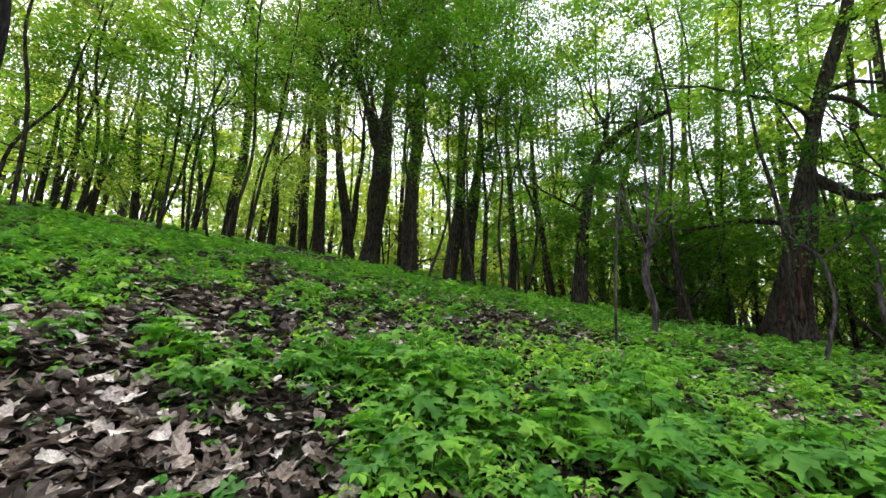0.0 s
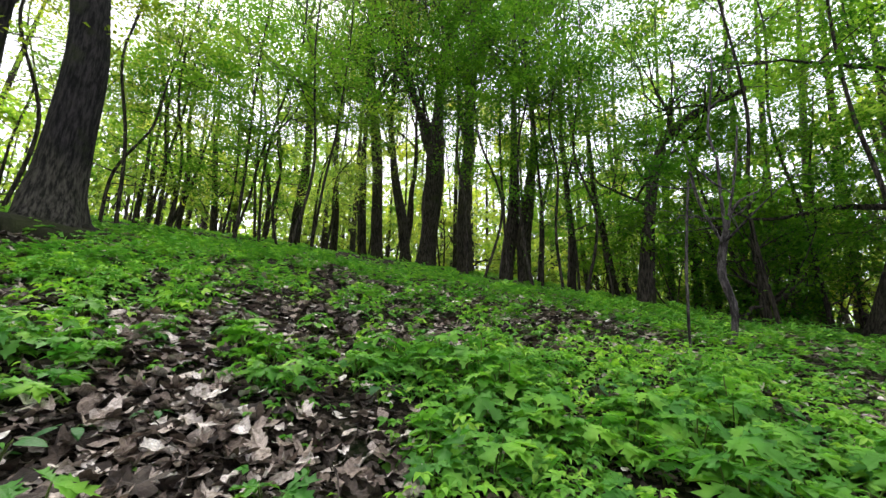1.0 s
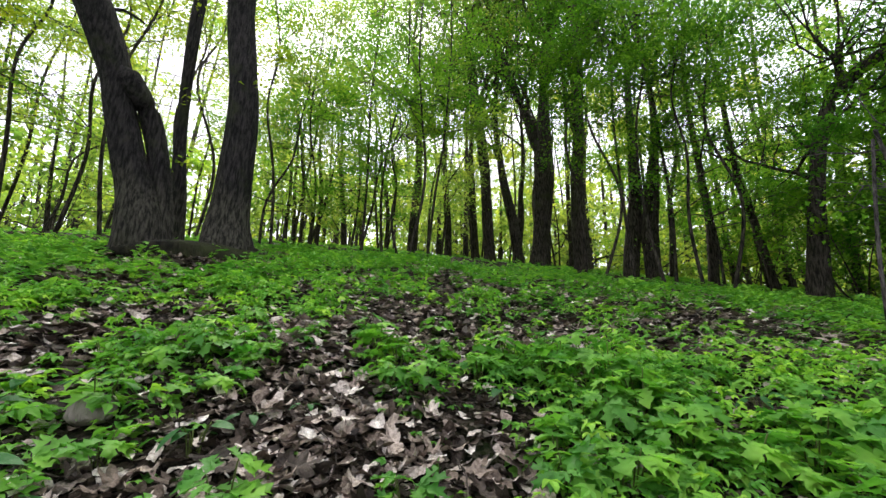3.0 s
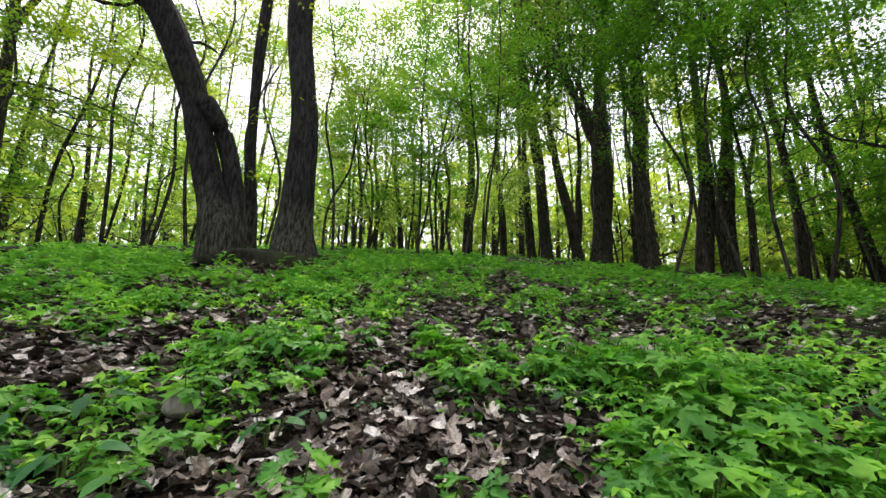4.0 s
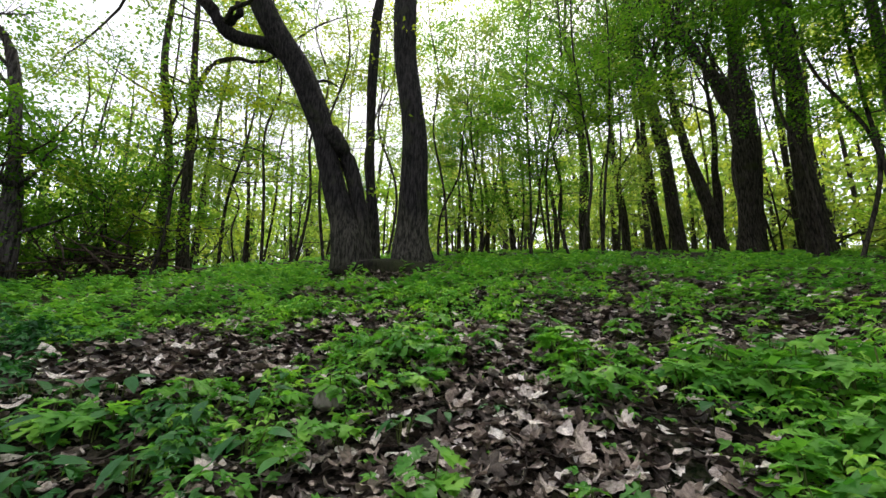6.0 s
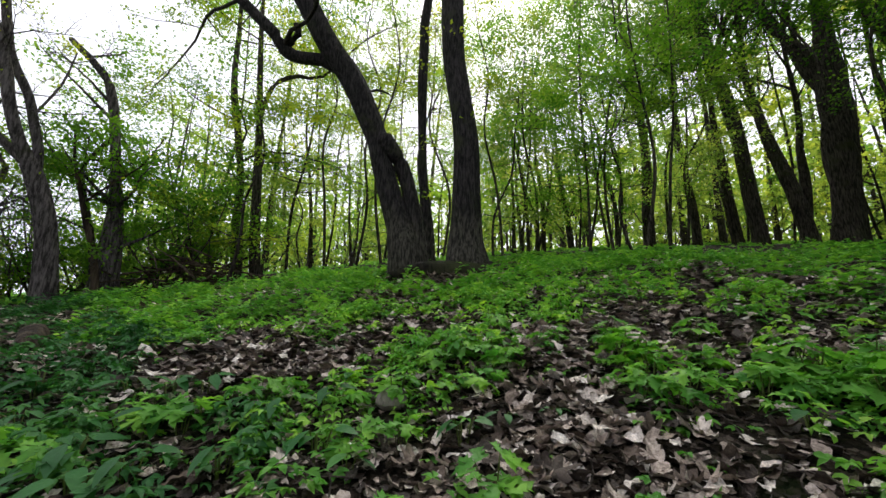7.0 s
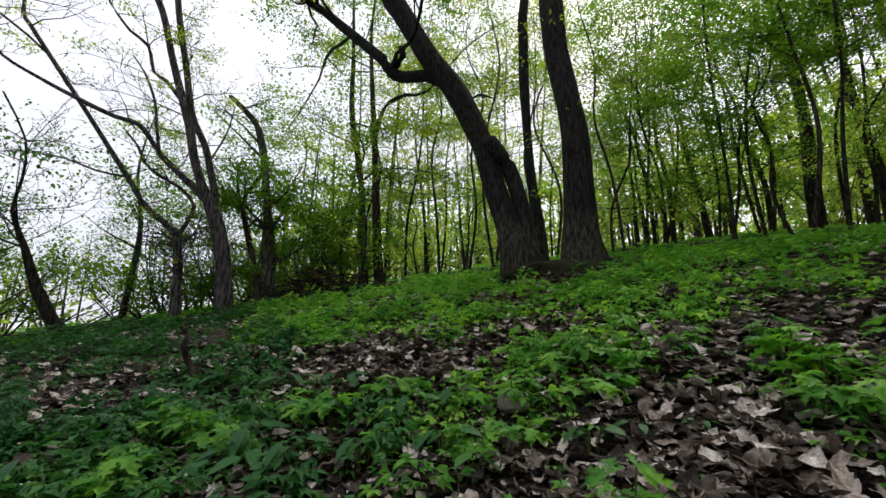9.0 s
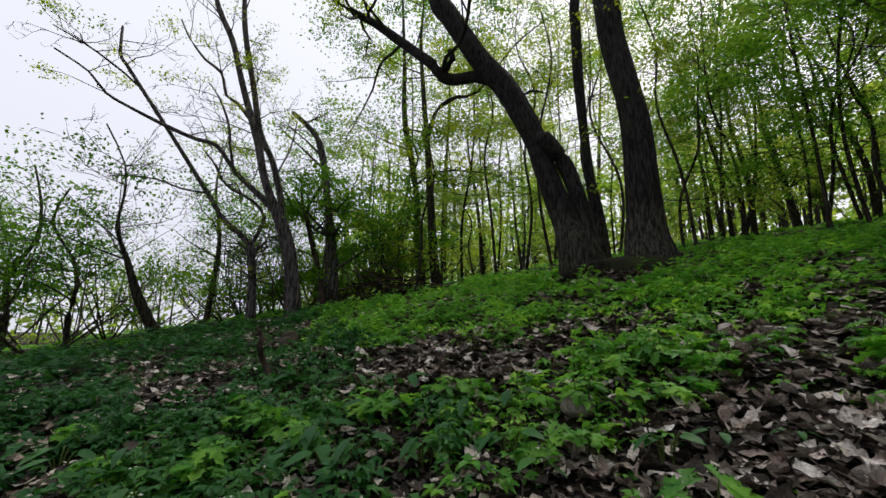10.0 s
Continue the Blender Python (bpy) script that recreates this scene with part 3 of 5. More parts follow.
tree("woodland_tree", "slim dark woodland tree in young leaf", 43.75, 13,
     [[(0, 2.98, 0.052), (-0.22, 3.56, 0.065), (-0.38, 4.31, 0.052), (-0.48, 4.91, 0.036)]],
     top=10, boughs=9, reach=1.9, crown=1500, foliage=FAR_LEAF, low=0.3, sides=9, group="trees of the wood")
tree("woodland_tree", "slim dark woodland tree in young leaf", 38.94, 15,
     [[(0, 3.65, 0.117), (0.15, 4.81, 0.098), (0.28, 5.92, 0.086)]],
     top=10, boughs=9, reach=1.9, crown=1500, foliage=FAR_LEAF, low=0.3, sides=9, group="trees of the wood")
tree("woodland_tree", "slim dark woodland tree in young leaf", 33.0, 14,
     [[(0, 3.44, 0.088), (0, 4.55, 0.068), (0.3, 6.0, 0.054)]],
     top=10, boughs=9, reach=1.9, crown=1500, foliage=FAR_LEAF, low=0.3, sides=9, group="trees of the wood")
tree("woodland_tree", "straight dark woodland tree with light green young leaves", 23.91, 15,
     [[(0, 3.25, 0.165), (0.01, 4.5, 0.151), (0.15, 6.01, 0.116)]],
     top=14.5, boughs=16, deep=2, reach=3.2, full=0.9, crown=3600, foliage=FAR_LEAF, low=0.5, girth=0.88, group="trees of the wood", forks=5)
tree("hollow_tree", "gnarled old tree with a hollow split foot", -40.7, 9,
     [[(0, 0.41, 0.383), (-0.09, 0.8, 0.276), (-0.25, 1.37, 0.238), (-0.4, 2.05, 0.217), (-0.53, 2.74, 0.154), (-0.67, 3.34, 0.111), (-0.86, 4.04, 0.104), (-1.17, 4.91, 0.098), (-1.39, 5.49, 0.09), (-1.54, 5.99, 0.084)],
      [(-0.6, 2.95, 0.09), (-0.97, 2.55, 0.085), (-1.23, 2.36, 0.07), (-1.55, 2.4, 0.055), (-2.2, 2.6, 0.03)],
      [(-1.02, 4.36, 0.05), (-1.41, 4.37, 0.035), (-1.73, 4.2, 0.025), (-2.2, 4.3, 0.012)],
      [(-1.02, 4.3, 0.05), (-1.33, 4.1, 0.04), (-1.49, 3.77, 0.03), (-1.7, 3.65, 0.02)],
      [(-0.35, 2.1, 0.06), (0.09, 2.21, 0.045), (0.45, 2.3, 0.04), (0.9, 2.26, 0.033), (1.51, 2.33, 0.026), (2.08, 2.74, 0.015)]],
     top=11, boughs=14, reach=3.4, crown=4500, foliage=DEEP_LEAF, wood=TREE_BARK, low=0.35, sides=28, lumps=0.07, flare=0.35, carry=(1, 4), splits=((-0.06, 0.5, 1.75, 0.05), (-0.16, 0.45, 1.5, 0.04), (0.12, 0.4, 1.2, 0.045), (-0.3, 0.5, 1.3, 0.03)))
tree("forked_tree", "dark forked tree with one long slanting limb", -18.98, 9.36,
     [[(0, 0.952, 0.178), (-0.117, 1.97, 0.145), (-0.242, 2.9, 0.123), (-0.445, 3.85, 0.106), (-0.725, 4.42, 0.105), (-1.15, 4.77, 0.0975), (-1.58, 4.95, 0.0827), (-2.18, 5.17, 0.046)],
      [(-0.757, 4.46, 0.0741), (-0.835, 5.04, 0.0624), (-0.881, 5.41, 0.0507)]],
     top=10, boughs=20, reach=2.4, crown=700, foliage=GREEN_LEAF, low=0.4, deep=2, wander=0.5, lift=0.8, extend=False)
tree("forked_tree", "crooked slim tree with a bent crown", -24.75, 13,
     [[(0, 3.93, 0.113), (-0.24, 5.02, 0.089), (-0.57, 6.12, 0.082), (-0.79, 6.82, 0.082), (-1.03, 7.81, 0.074), (-1.45, 8.01, 0.056), (-2.35, 7.76, 0.038)]],
     top=10, boughs=8, reach=2.0, crown=1500, foliage=GREEN_LEAF, low=0.4, extend=False)
tree("woodland_tree", "straight dark woodland tree with light green young leaves", -9.9, 12,
     [[(0, 1.65, 0.15), (-0.07, 2.6, 0.127), (-0.08, 3.49, 0.103)]],
     top=14.5, boughs=16, deep=2, reach=3.2, crown=3600, foliage=GREEN_LEAF, low=0.5, girth=0.88, group="trees of the wood", forks=3)
tree("woodland_tree", "slim dark woodland tree in young leaf", -15.52, 12,
     [[(0, 1.31, 0.095), (0.12, 2.4, 0.089), (0.29, 3.64, 0.084), (0.39, 4.38, 0.077)]],
     top=10, boughs=9, reach=1.9, crown=1500, foliage=GREEN_LEAF, low=0.3, sides=9, group="trees of the wood")
tree("stump_tree", "many-stemmed coppiced stump with fanning shoots", -30.75, 9,
     [[(0, 0.55, 0.122), (-0.02, 0.98, 0.104), (0.02, 1.66, 0.058), (0.02, 2.0, 0.039)]],
     top=3.6, boughs=11, girth=0.7, reach=2.0, crown=1600, foliage=DEEP_LEAF, low=0.4, lift=1.0, extend=False)
tree("sapling", "thin crooked forked sapling with pale bark among herbs", -26.59, 4.0,
     [[(0, -0.13, 0.026), (-0.08, 0.1, 0.026), (-0.10, 0.34, 0.03), (-0.05, 0.56, 0.033), (-0.07, 0.76, 0.034), (-0.12, 0.95, 0.03), (-0.15, 1.07, 0.02), (-0.24, 1.2, 0.012), (-0.38, 1.27, 0.007)],
      [(-0.12, 0.95, 0.018), (-0.12, 1.3, 0.014), (-0.13, 1.62, 0.012), (-0.09, 1.9, 0.01), (-0.17, 2.35, 0.008), (-0.2, 2.67, 0.005)],
      [(-0.15, 1.07, 0.012), (-0.24, 1.45, 0.009), (-0.3, 1.85, 0.006)],
      [(-0.08, 0.86, 0.012), (0.04, 1.22, 0.013), (0.08, 1.5, 0.012)]],
     boughs=8, reach=0.7, crown=110, foliage=GREEN_LEAF, wood=PALE_BARK, low=0.6, sides=9, lumps=0.03, flare=0.1, leaf_size=0.055, cloud=0.12, extend=False)
tree("dead_stick", "slender dead pale stick standing upright", -23.19, 3.6,
     [[(0, 0.02, 0.010), (-0.03, 0.5, 0.011), (-0.08, 0.98, 0.010), (-0.12, 1.3, 0.009)]],
     boughs=0, crown=0, wood=PALE_BARK, sides=7, flare=0, extend=False)
tree("woodland_tree", "tall dark tree with one arching side limb", 82.74, 9,
     [[(0, 1.36, 0.116), (0.11, 2.15, 0.112), (0.19, 3.23, 0.091), (0.26, 4.16, 0.074), (0.32, 4.92, 0.07), (0.42, 5.8, 0.062)],
      [(0.29, 4.82, 0.054), (0.19, 5.35, 0.05), (0.02, 5.72, 0.053), (-0.4, 5.98, 0.048), (-0.93, 6.17, 0.032)]],
     top=12, boughs=14, reach=2.8, crown=2800, foliage=GREEN_LEAF, low=0.25)
tree("woodland_tree", "tall dark tree beside its twin", 84.9, 9.5,
     [[(0, 1.4, 0.132), (0.12, 2.36, 0.11), (0.19, 3.48, 0.076), (0.36, 4.49, 0.073), (0.59, 5.73, 0.07)]],
     top=12, boughs=14, reach=2.8, crown=2800, foliage=GREEN_LEAF, low=0.25)
tree("woodland_tree", "slim dark woodland tree in young leaf", 76.06, 13,
     [[(0, 2.31, 0.081), (0.08, 3.53, 0.059), (0.26, 5.11, 0.049), (0.48, 6.39, 0.038)]],
     top=10, boughs=9, reach=1.9, crown=1500, foliage=FAR_LEAF, low=0.3, sides=9, group="trees of the wood")
tree("woodland_tree", "slim dark woodland tree in young leaf", 70.5, 14,
     [[(0, 2.67, 0.057), (0.17, 4.1, 0.044)]],
     top=10, boughs=9, reach=1.9, crown=1500, foliage=FAR_LEAF, low=0.3, sides=9, group="trees of the wood")
tree("bare_tree", "tall pale-barked tree almost bare of leaves", 101.73, 8,
     [[(0.05, 0.71, 0.155), (0.17, 1.28, 0.128), (0.31, 1.8, 0.122), (0.48, 2.22, 0.112), (0.67, 2.57, 0.08), (0.85, 3.05, 0.068), (0.99, 3.6, 0.067), (1.22, 4.25, 0.062), (1.45, 4.91, 0.058), (1.7, 5.71, 0.056), (2.02, 6.36, 0.05), (2.3, 7.2, 0.03)],
      [(0.47, 2.2, 0.09), (0.49, 2.61, 0.07), (0.63, 3.09, 0.066), (0.74, 3.42, 0.062), (1.03, 4.0, 0.058), (1.26, 4.97, 0.057), (1.47, 5.8, 0.053), (1.61, 6.54, 0.05), (1.7, 7.4, 0.03)],
      [(0.53, 2.3, 0.066), (0.8, 2.55, 0.056), (1.1, 2.83, 0.055), (1.36, 3.06, 0.049), (1.73, 3.53, 0.044), (2.07, 3.58, 0.038), (2.53, 3.73, 0.036), (3.11, 3.96, 0.026), (3.57, 4.19, 0.022), (3.86, 4.52, 0.018), (4.4, 4.83, 0.014)],
      [(1.1, 4.04, 0.038), (1.48, 4.47, 0.033), (1.69, 4.59, 0.028), (1.85, 5.09, 0.028), (2.15, 5.29, 0.023), (2.47, 5.67, 0.018), (2.66, 6.03, 0.013)],
      [(1.39, 3.11, 0.027), (1.5, 3.59, 0.027), (1.59, 4.03, 0.023), (1.82, 4.55, 0.018), (2.04, 4.84, 0.01)],
      [(0.62, 3.1, 0.02), (0.42, 3.7, 0.016), (0.35, 4.3, 0.01)]],
     boughs=44, reach=1.25, crown=2600, foliage=OAK_LEAF, wood=PALE_BARK, low=0.4, sides=16, lift=0.7, leaf_size=0.045, cloud=0.1, deep=2, wander=0.5, extend=False, full=1, thick=0.014)
tree("bare_tree", "crooked nearly leafless tree reaching sideways over the slope", 107.37, 8.5,
     [[(-0.04, 0.5, 0.095), (0.03, 1.07, 0.08), (0.09, 1.5, 0.078), (0.13, 1.73, 0.076)],
      [(0.13, 1.73, 0.058), (0.36, 1.95, 0.055), (0.61, 2.13, 0.051), (0.79, 2.37, 0.049), (0.99, 2.66, 0.045), (1.26, 3.04, 0.042), (1.76, 3.74, 0.038), (2.21, 4.36, 0.034), (2.61, 4.92, 0.031), (2.75, 5.15, 0.027), (2.82, 5.74, 0.022)],
      [(0.12, 1.77, 0.047), (0.03, 1.97, 0.039), (-0.04, 2.32, 0.039), (0.21, 2.6, 0.033), (0.56, 2.76, 0.028), (0.78, 2.93, 0.027), (0.91, 3.19, 0.022), (1.1, 3.4, 0.013)],
      [(2.01, 4.06, 0.024), (2.35, 4.53, 0.02), (2.88, 4.92, 0.019), (3.28, 5.14, 0.014), (3.72, 5.31, 0.01)],
      [(0.99, 2.66, 0.026), (1.42, 2.68, 0.02), (1.83, 2.79, 0.015), (2.29, 2.79, 0.011), (2.56, 2.72, 0.007)]],
     boughs=54, reach=1.3, crown=3000, foliage=OAK_LEAF, wood=PALE_BARK, low=0.5, lift=0.7, leaf_size=0.045, cloud=0.1, deep=2, wander=0.5, extend=False, full=1, thick=0.013)
tree("woodland_tree", "slim dark woodland tree in young leaf", 112.0, 11,
     [[(0, 0.38, 0.073), (-0.02, 1.18, 0.065), (-0.04, 1.84, 0.061), (0.01, 2.52, 0.045)]],
     full=0.4, top=6, boughs=9, reach=1.9, crown=1500, foliage=FAR_LEAF, low=0.3, sides=9, group="trees of the wood")
tree("young_tree", "thin bent young tree in front of bushes", 98.28, 9,
     [[(0, 1.02, 0.079), (0.24, 1.73, 0.051), (0.5, 2.59, 0.04), (0.48, 2.98, 0.034), (0.19, 3.56, 0.03)]],
     top=5, boughs=8, reach=1.4, crown=700, foliage=GREEN_LEAF, low=0.3, extend=False)
tree("broken_tree", "broken-topped tree with a leaning dead snag", 97.74, 9,
     [[(0, 1.09, 0.227), (0.02, 1.76, 0.15), (0.13, 2.65, 0.094), (0.39, 4.09, 0.084), (0.62, 4.67, 0.066), (1.15, 5.12, 0.047)]],
     top=6, boughs=9, reach=1.5, crown=1300, foliage=GREEN_LEAF, low=0.3, wood=PALE_BARK, extend=False)
tree("leaning_tree", "leaning dark tree on the falling slope", 116.79, 8,
     [[(0, 0.18, 0.081), (0.33, 0.58, 0.07), (0.55, 1.15, 0.044), (0.76, 1.64, 0.025)]],
     top=4, boughs=12, reach=1.6, crown=500, foliage=DEEP_LEAF, low=0.25, leaf_size=0.06, deep=2)
tree("snapped_stem", "short snapped dead stem standing in herbs", 103.8, 2.62,
     [[(-0.01, -0.29, 0.024), (0.02, -0.21, 0.021), (0.06, -0.14, 0.018), (0.09, -0.06, 0.018), (0.08, -0.0, 0.016), (0.12, 0.05, 0.01)]],
     top=1, boughs=0, crown=0, wood=DEADWOOD, sides=8, flare=0.2, extend=False)
tree("sapling", "thin pale crooked sapling with a forked top before the hollow tree", -43.2, 5.4,
     [[(0.02, -0.11, 0.022), (-0.12, 0.33, 0.02), (-0.14, 0.6, 0.018), (-0.09, 0.89, 0.016), (-0.01, 1.01, 0.012), (0.08, 1.18, 0.009), (0.14, 1.5, 0.005)],
      [(-0.09, 0.88, 0.014), (-0.22, 0.98, 0.012), (-0.35, 1.12, 0.01), (-0.42, 1.4, 0.006)]],
     boughs=7, reach=0.6, crown=220, foliage=GREEN_LEAF, wood=PALE_BARK, low=0.5, sides=8, lumps=0.05, flare=0.1, leaf_size=0.055, cloud=0.12, extend=False)
tree("sapling", "thin pale bent sapling leaning over herbs", -48.0, 5.4,
     [[(-0.05, 0.0, 0.022), (0.02, 0.3, 0.02), (0.0, 0.6, 0.018), (-0.02, 0.86, 0.016), (0.05, 1.1, 0.012), (0.1, 1.26, 0.01), (0.12, 1.7, 0.005)]],
     boughs=5, reach=0.5, crown=150, foliage=GREEN_LEAF, wood=PALE_BARK, low=0.5, sides=8, lumps=0.05, flare=0.1, leaf_size=0.055, cloud=0.12, extend=False)
tree("young_tree", "thin brownish young tree leaning beside bushes", 98.2, 8.6,
     [[(0, 0.85, 0.06), (0.15, 1.3, 0.05), (0.31, 1.74, 0.042), (0.45, 2.2, 0.035), (0.62, 2.75, 0.025), (0.7, 3.3, 0.014)],
      [(0.4, 2.1, 0.02), (0.1, 2.5, 0.018), (-0.25, 2.95, 0.014), (-0.5, 3.6, 0.008)]],
     top=5, boughs=9, reach=1.1, crown=500, foliage=GREEN_LEAF, wood=DEADWOOD, low=0.4, leaf_size=0.07, cloud=0.12, extend=False)


def understory(az, d, height, spread, crown, foliage, label, r=0.03, flat=0.75, leaf_size=0.068, low=0.22):
    """A young tree whose leaves lie in level sprays."""
    crown = int(crown * LEAFY)
    x, y, z = spot(az, d)
    base = new("young_tree")
    base.matrix_basis = pose(x, y, z)
    lean = rng.normal(0, 0.14 if height < 6.5 else 0.05, 2)
    pts = [(lean[0] * h + rng.normal(0, 0.13) * (h > 0), lean[1] * h + rng.normal(0, 0.13) * (h > 0), h - 0.2 * (h == 0), r * (1 - 0.8 * h / height) + 0.004)
           for h in np.linspace(0, height, 6)]
    path = smooth_path(pts, 0.25)
    g = Geo()
    tube(g, path, 7, 0.06, 0.2)
    stem = part("trunk", g.mesh("trunk", TREE_BARK), base)
    tips = []
    for k in range(int(6 + height * 1.7)):
        f = rng.uniform(low, 0.98)
        q = path[int(f * (len(path) - 1))]
        th = rng.uniform(0, 2 * np.pi)
        g = Geo()
        grow(g, tips, q[:3], (math.cos(th), math.sin(th), rng.uniform(0.05, 0.4)), spread * rng.uniform(0.5, 1.1) * (1.15 - 0.5 * f), max(q[3] * 0.5, 0.007), 1, 4, 0.0, 0.22)
        part("branch", g.mesh("branch", TWIG), stem)
    g = Geo()
    leaves(g, clumps(tips, crown, 110, 0.3, 0.06), leaf_size, flat)
    part("crown", g.mesh("crown", foliage, False), base)
    return tagged(base, label, "young tree", "young trees of the understorey")


LIGHT, DARK = "thin young tree with level sprays of light green leaves", "shady young tree with level layers of deep green leaves"
for az, d, h, w, n in ((50, 9.5, 5.5, 2.0, 2600), (25, 11, 5, 2.2, 2600),
                       (20, 14.5, 5.5, 2.2, 2200), (8, 15, 5.5, 2.2, 2200), (71, 11, 4.5, 1.8, 1800), (77, 12.5, 5, 2.0, 2200), (66, 13, 5.5, 2.0, 2000)):
    understory(az, d, h, w, n, FAR_LEAF, LIGHT)
for az, d, h, w, n in ((44, 11, 5, 2.0, 2200), (37, 9.5, 5.5, 2.4, 2600), (31, 9.0, 4.6, 2.0, 2200),  (-9, 8.5, 6.5, 2.2, 3400), (-11, 10, 6.5, 2.2, 3000), (-20, 14, 6, 2.4, 2600), (-28, 13.5, 5.5, 2.2, 2800), (-33, 10.5, 4.5, 2.0, 2800),
                       (-64, 8.5, 5, 2.0, 2600), (-53, 9.5, 5, 2.0, 2200), (90, 10.5, 4.5, 1.9, 2400), (86, 7.8, 4, 1.6, 1600)):
    understory(az, d, h, w, int(n * 1.2), OAK_LEAF if 84 < az < 88 else GREEN_LEAF, LIGHT, leaf_size=0.064)


for az, d, h, w, n in ((-6, 9.5, 9, 2.8, 4200), (66, 12, 10, 3.0, 3000), (74, 13, 10, 3.0, 3000), (82, 12, 9.5, 3.0, 2600), (58, 15, 9, 2.8, 2400), (70, 9.5, 8, 2.2, 1800), (-15, 14, 9, 3.0, 3600), (-30, 12.8, 8.0, 2.8, 3200), (-47, 12.5, 8.5, 2.8, 3200), (46, 12, 9, 3.0, 3400), (34, 12, 9.5, 3.0, 3400),
                       (24, 13, 10, 3.0, 3200), (55, 12, 9, 2.6, 2400), (88, 9.8, 7.5, 2.4, 2600), (79, 10, 8, 2.4, 2400)):
    understory(az, d, h, w, n, FAR_LEAF if az > 60 else MAPLE_LEAF, "slim maple with broad layered sprays of fresh leaves", 0.036)


for az, d, h, w, n in ((-31, 10.5, 4.6, 2.3, 3200), (-36, 12, 5.2, 2.5, 3200), (-26.5, 11.5, 4.0, 2.0, 2600), (-20, 15, 5, 2.6, 2600), (-12, 16, 5, 2.6, 2400), (-44, 12.5, 5, 2.4, 2600), (-4, 17, 5, 2.6, 2200)):
    understory(az, d, h, w, n, GREEN_LEAF, DARK, 0.05, 0.88, 0.085, 0.1)
for az, d, h, w in ((-22, 14.5, 11, 3.2), (-32, 8.5, 9.5, 2.8), (-50, 9, 10, 3.0), (-41, 8.0, 9.0, 2.8), (-45.5, 10.5, 10, 3.0), (-36, 10, 10.5, 3.0), (-54, 7.5, 9, 2.8)):
    understory(az, d, h, w, 3300, MAPLE_LEAF, "tall slim maple with high sprays of fresh leaves", 0.036, low=0.5)
for az, d, h, w, n in ((-5, 8.6, 8.0, 2.2, 2200), (-11.5, 9.2, 8.5, 2.4, 2200), (-1.5, 8.8, 8.8, 2.2, 2400), (4.5, 9.4, 8.2, 2.3, 2300), (10, 10.2, 8.6, 2.4, 2000)):
    understory(az, d, h, w, n, DEEP_LEAF, "slim maple with dense high sprays of deep green leaves", 0.032, 0.85, 0.078, 0.42)
for az, d, h, n in ((27, 9.2, 7.2, 1100), (33.5, 9.6, 7.8, 1200), (30, 8.4, 8.6, 1500), (36.5, 8.8, 8.4, 1100)):
    understory(az, d, h, 2.4, n, MAPLE_LEAF, "slim maple with broad layered sprays of fresh leaves", 0.032, 0.85, 0.078, 0.32)
for az, d, h, n in ((48.5, 9.2, 8.5, 800), (57.5, 9.6, 9, 1100), (66, 8.6, 8.5, 900), (62, 9.8, 7.5, 900), (74, 9.2, 7.5, 900)):
    understory(az, d, h, 2.2, n, OAK_LEAF, "slender young oak with yellow-green opening leaves", 0.032, 0.6, 0.075, 0.45)
for az, d, h, n in ((2.5, 8.8, 8.8, 1500), (8.5, 13.4, 11.5, 1800), (19, 14, 12, 1800), (15, 14.2, 12, 1500), (43.5, 10.2, 8.2, 1700), (33, 11, 9.6, 2200), (38, 12.5, 9.2, 1800), (27, 11.5, 10.5, 2000)):
    understory(az, d, h, 2.5, n, GREEN_LEAF, "slim maple in shade with level green sprays", 0.03, 0.85, 0.072, 0.4)
understory(-38, 14, 10, 2.8, 3400, GREEN_LEAF, "slim maple with broad layered sprays of fresh leaves", 0.036)


def shrub(az, d, height, spread, crown, foliage, label, stems=7, leaf_size=0.09, deep=2):
    """A bush: many stems from one foot."""
    crown = int(crown * 1.1)
    x, y, z = spot(az, d)
    base = new("bush")
    base.matrix_basis = pose(x, y, z)
    tips = []
    for k in range(stems):
        th = rng.uniform(0, 2 * np.pi)
        g = Geo()
        grow(g, tips, (0.1 * math.cos(th), 0.1 * math.sin(th), -0.05), (math.cos(th) * spread / height, math.sin(th) * spread / height, 1.0), height * rng.uniform(0.7, 1.2), 0.022, deep, 4, 0.5, 0.22)
        part("stem", g.mesh("stem", TWIG), base)
    if crown:
        at = clumps(tips, crown, 18, 0.15, 0.07)
        at[:, 2] = np.maximum(at[:, 2], 0.1)
        g = Geo()
        leaves(g, at, leaf_size, 0.72)
        part("crown", g.mesh("crown", foliage, False), base)
    return tagged(base, label, "bush", "bushes at the edge of the slope")


for az, d, h, w, n in ((-14, 13, 2.2, 1.4, 1800), (-22, 11, 2.0, 1.5, 2200), (-26, 12.5, 2.6, 1.8, 2400), (-32, 11, 2.6, 1.8, 2600), (-36, 12.5, 3, 2, 2600), (-45, 11, 2.8, 1.8, 2400),
                       (-50, 9, 2.6, 1.6, 2000), (-39, 13.5, 3.2, 2.0, 2400), (-43, 14.5, 3.4, 2.2, 2400), (-48, 13, 3.0, 2.0, 2400), (-54, 11.5, 3.0, 1.8, 2200), (-29, 14.5, 3.2, 2.0, 2400)):
    shrub(az, d, h, w, n, DEEP_LEAF, "dense bush of deep green leaves", 5, 0.078)
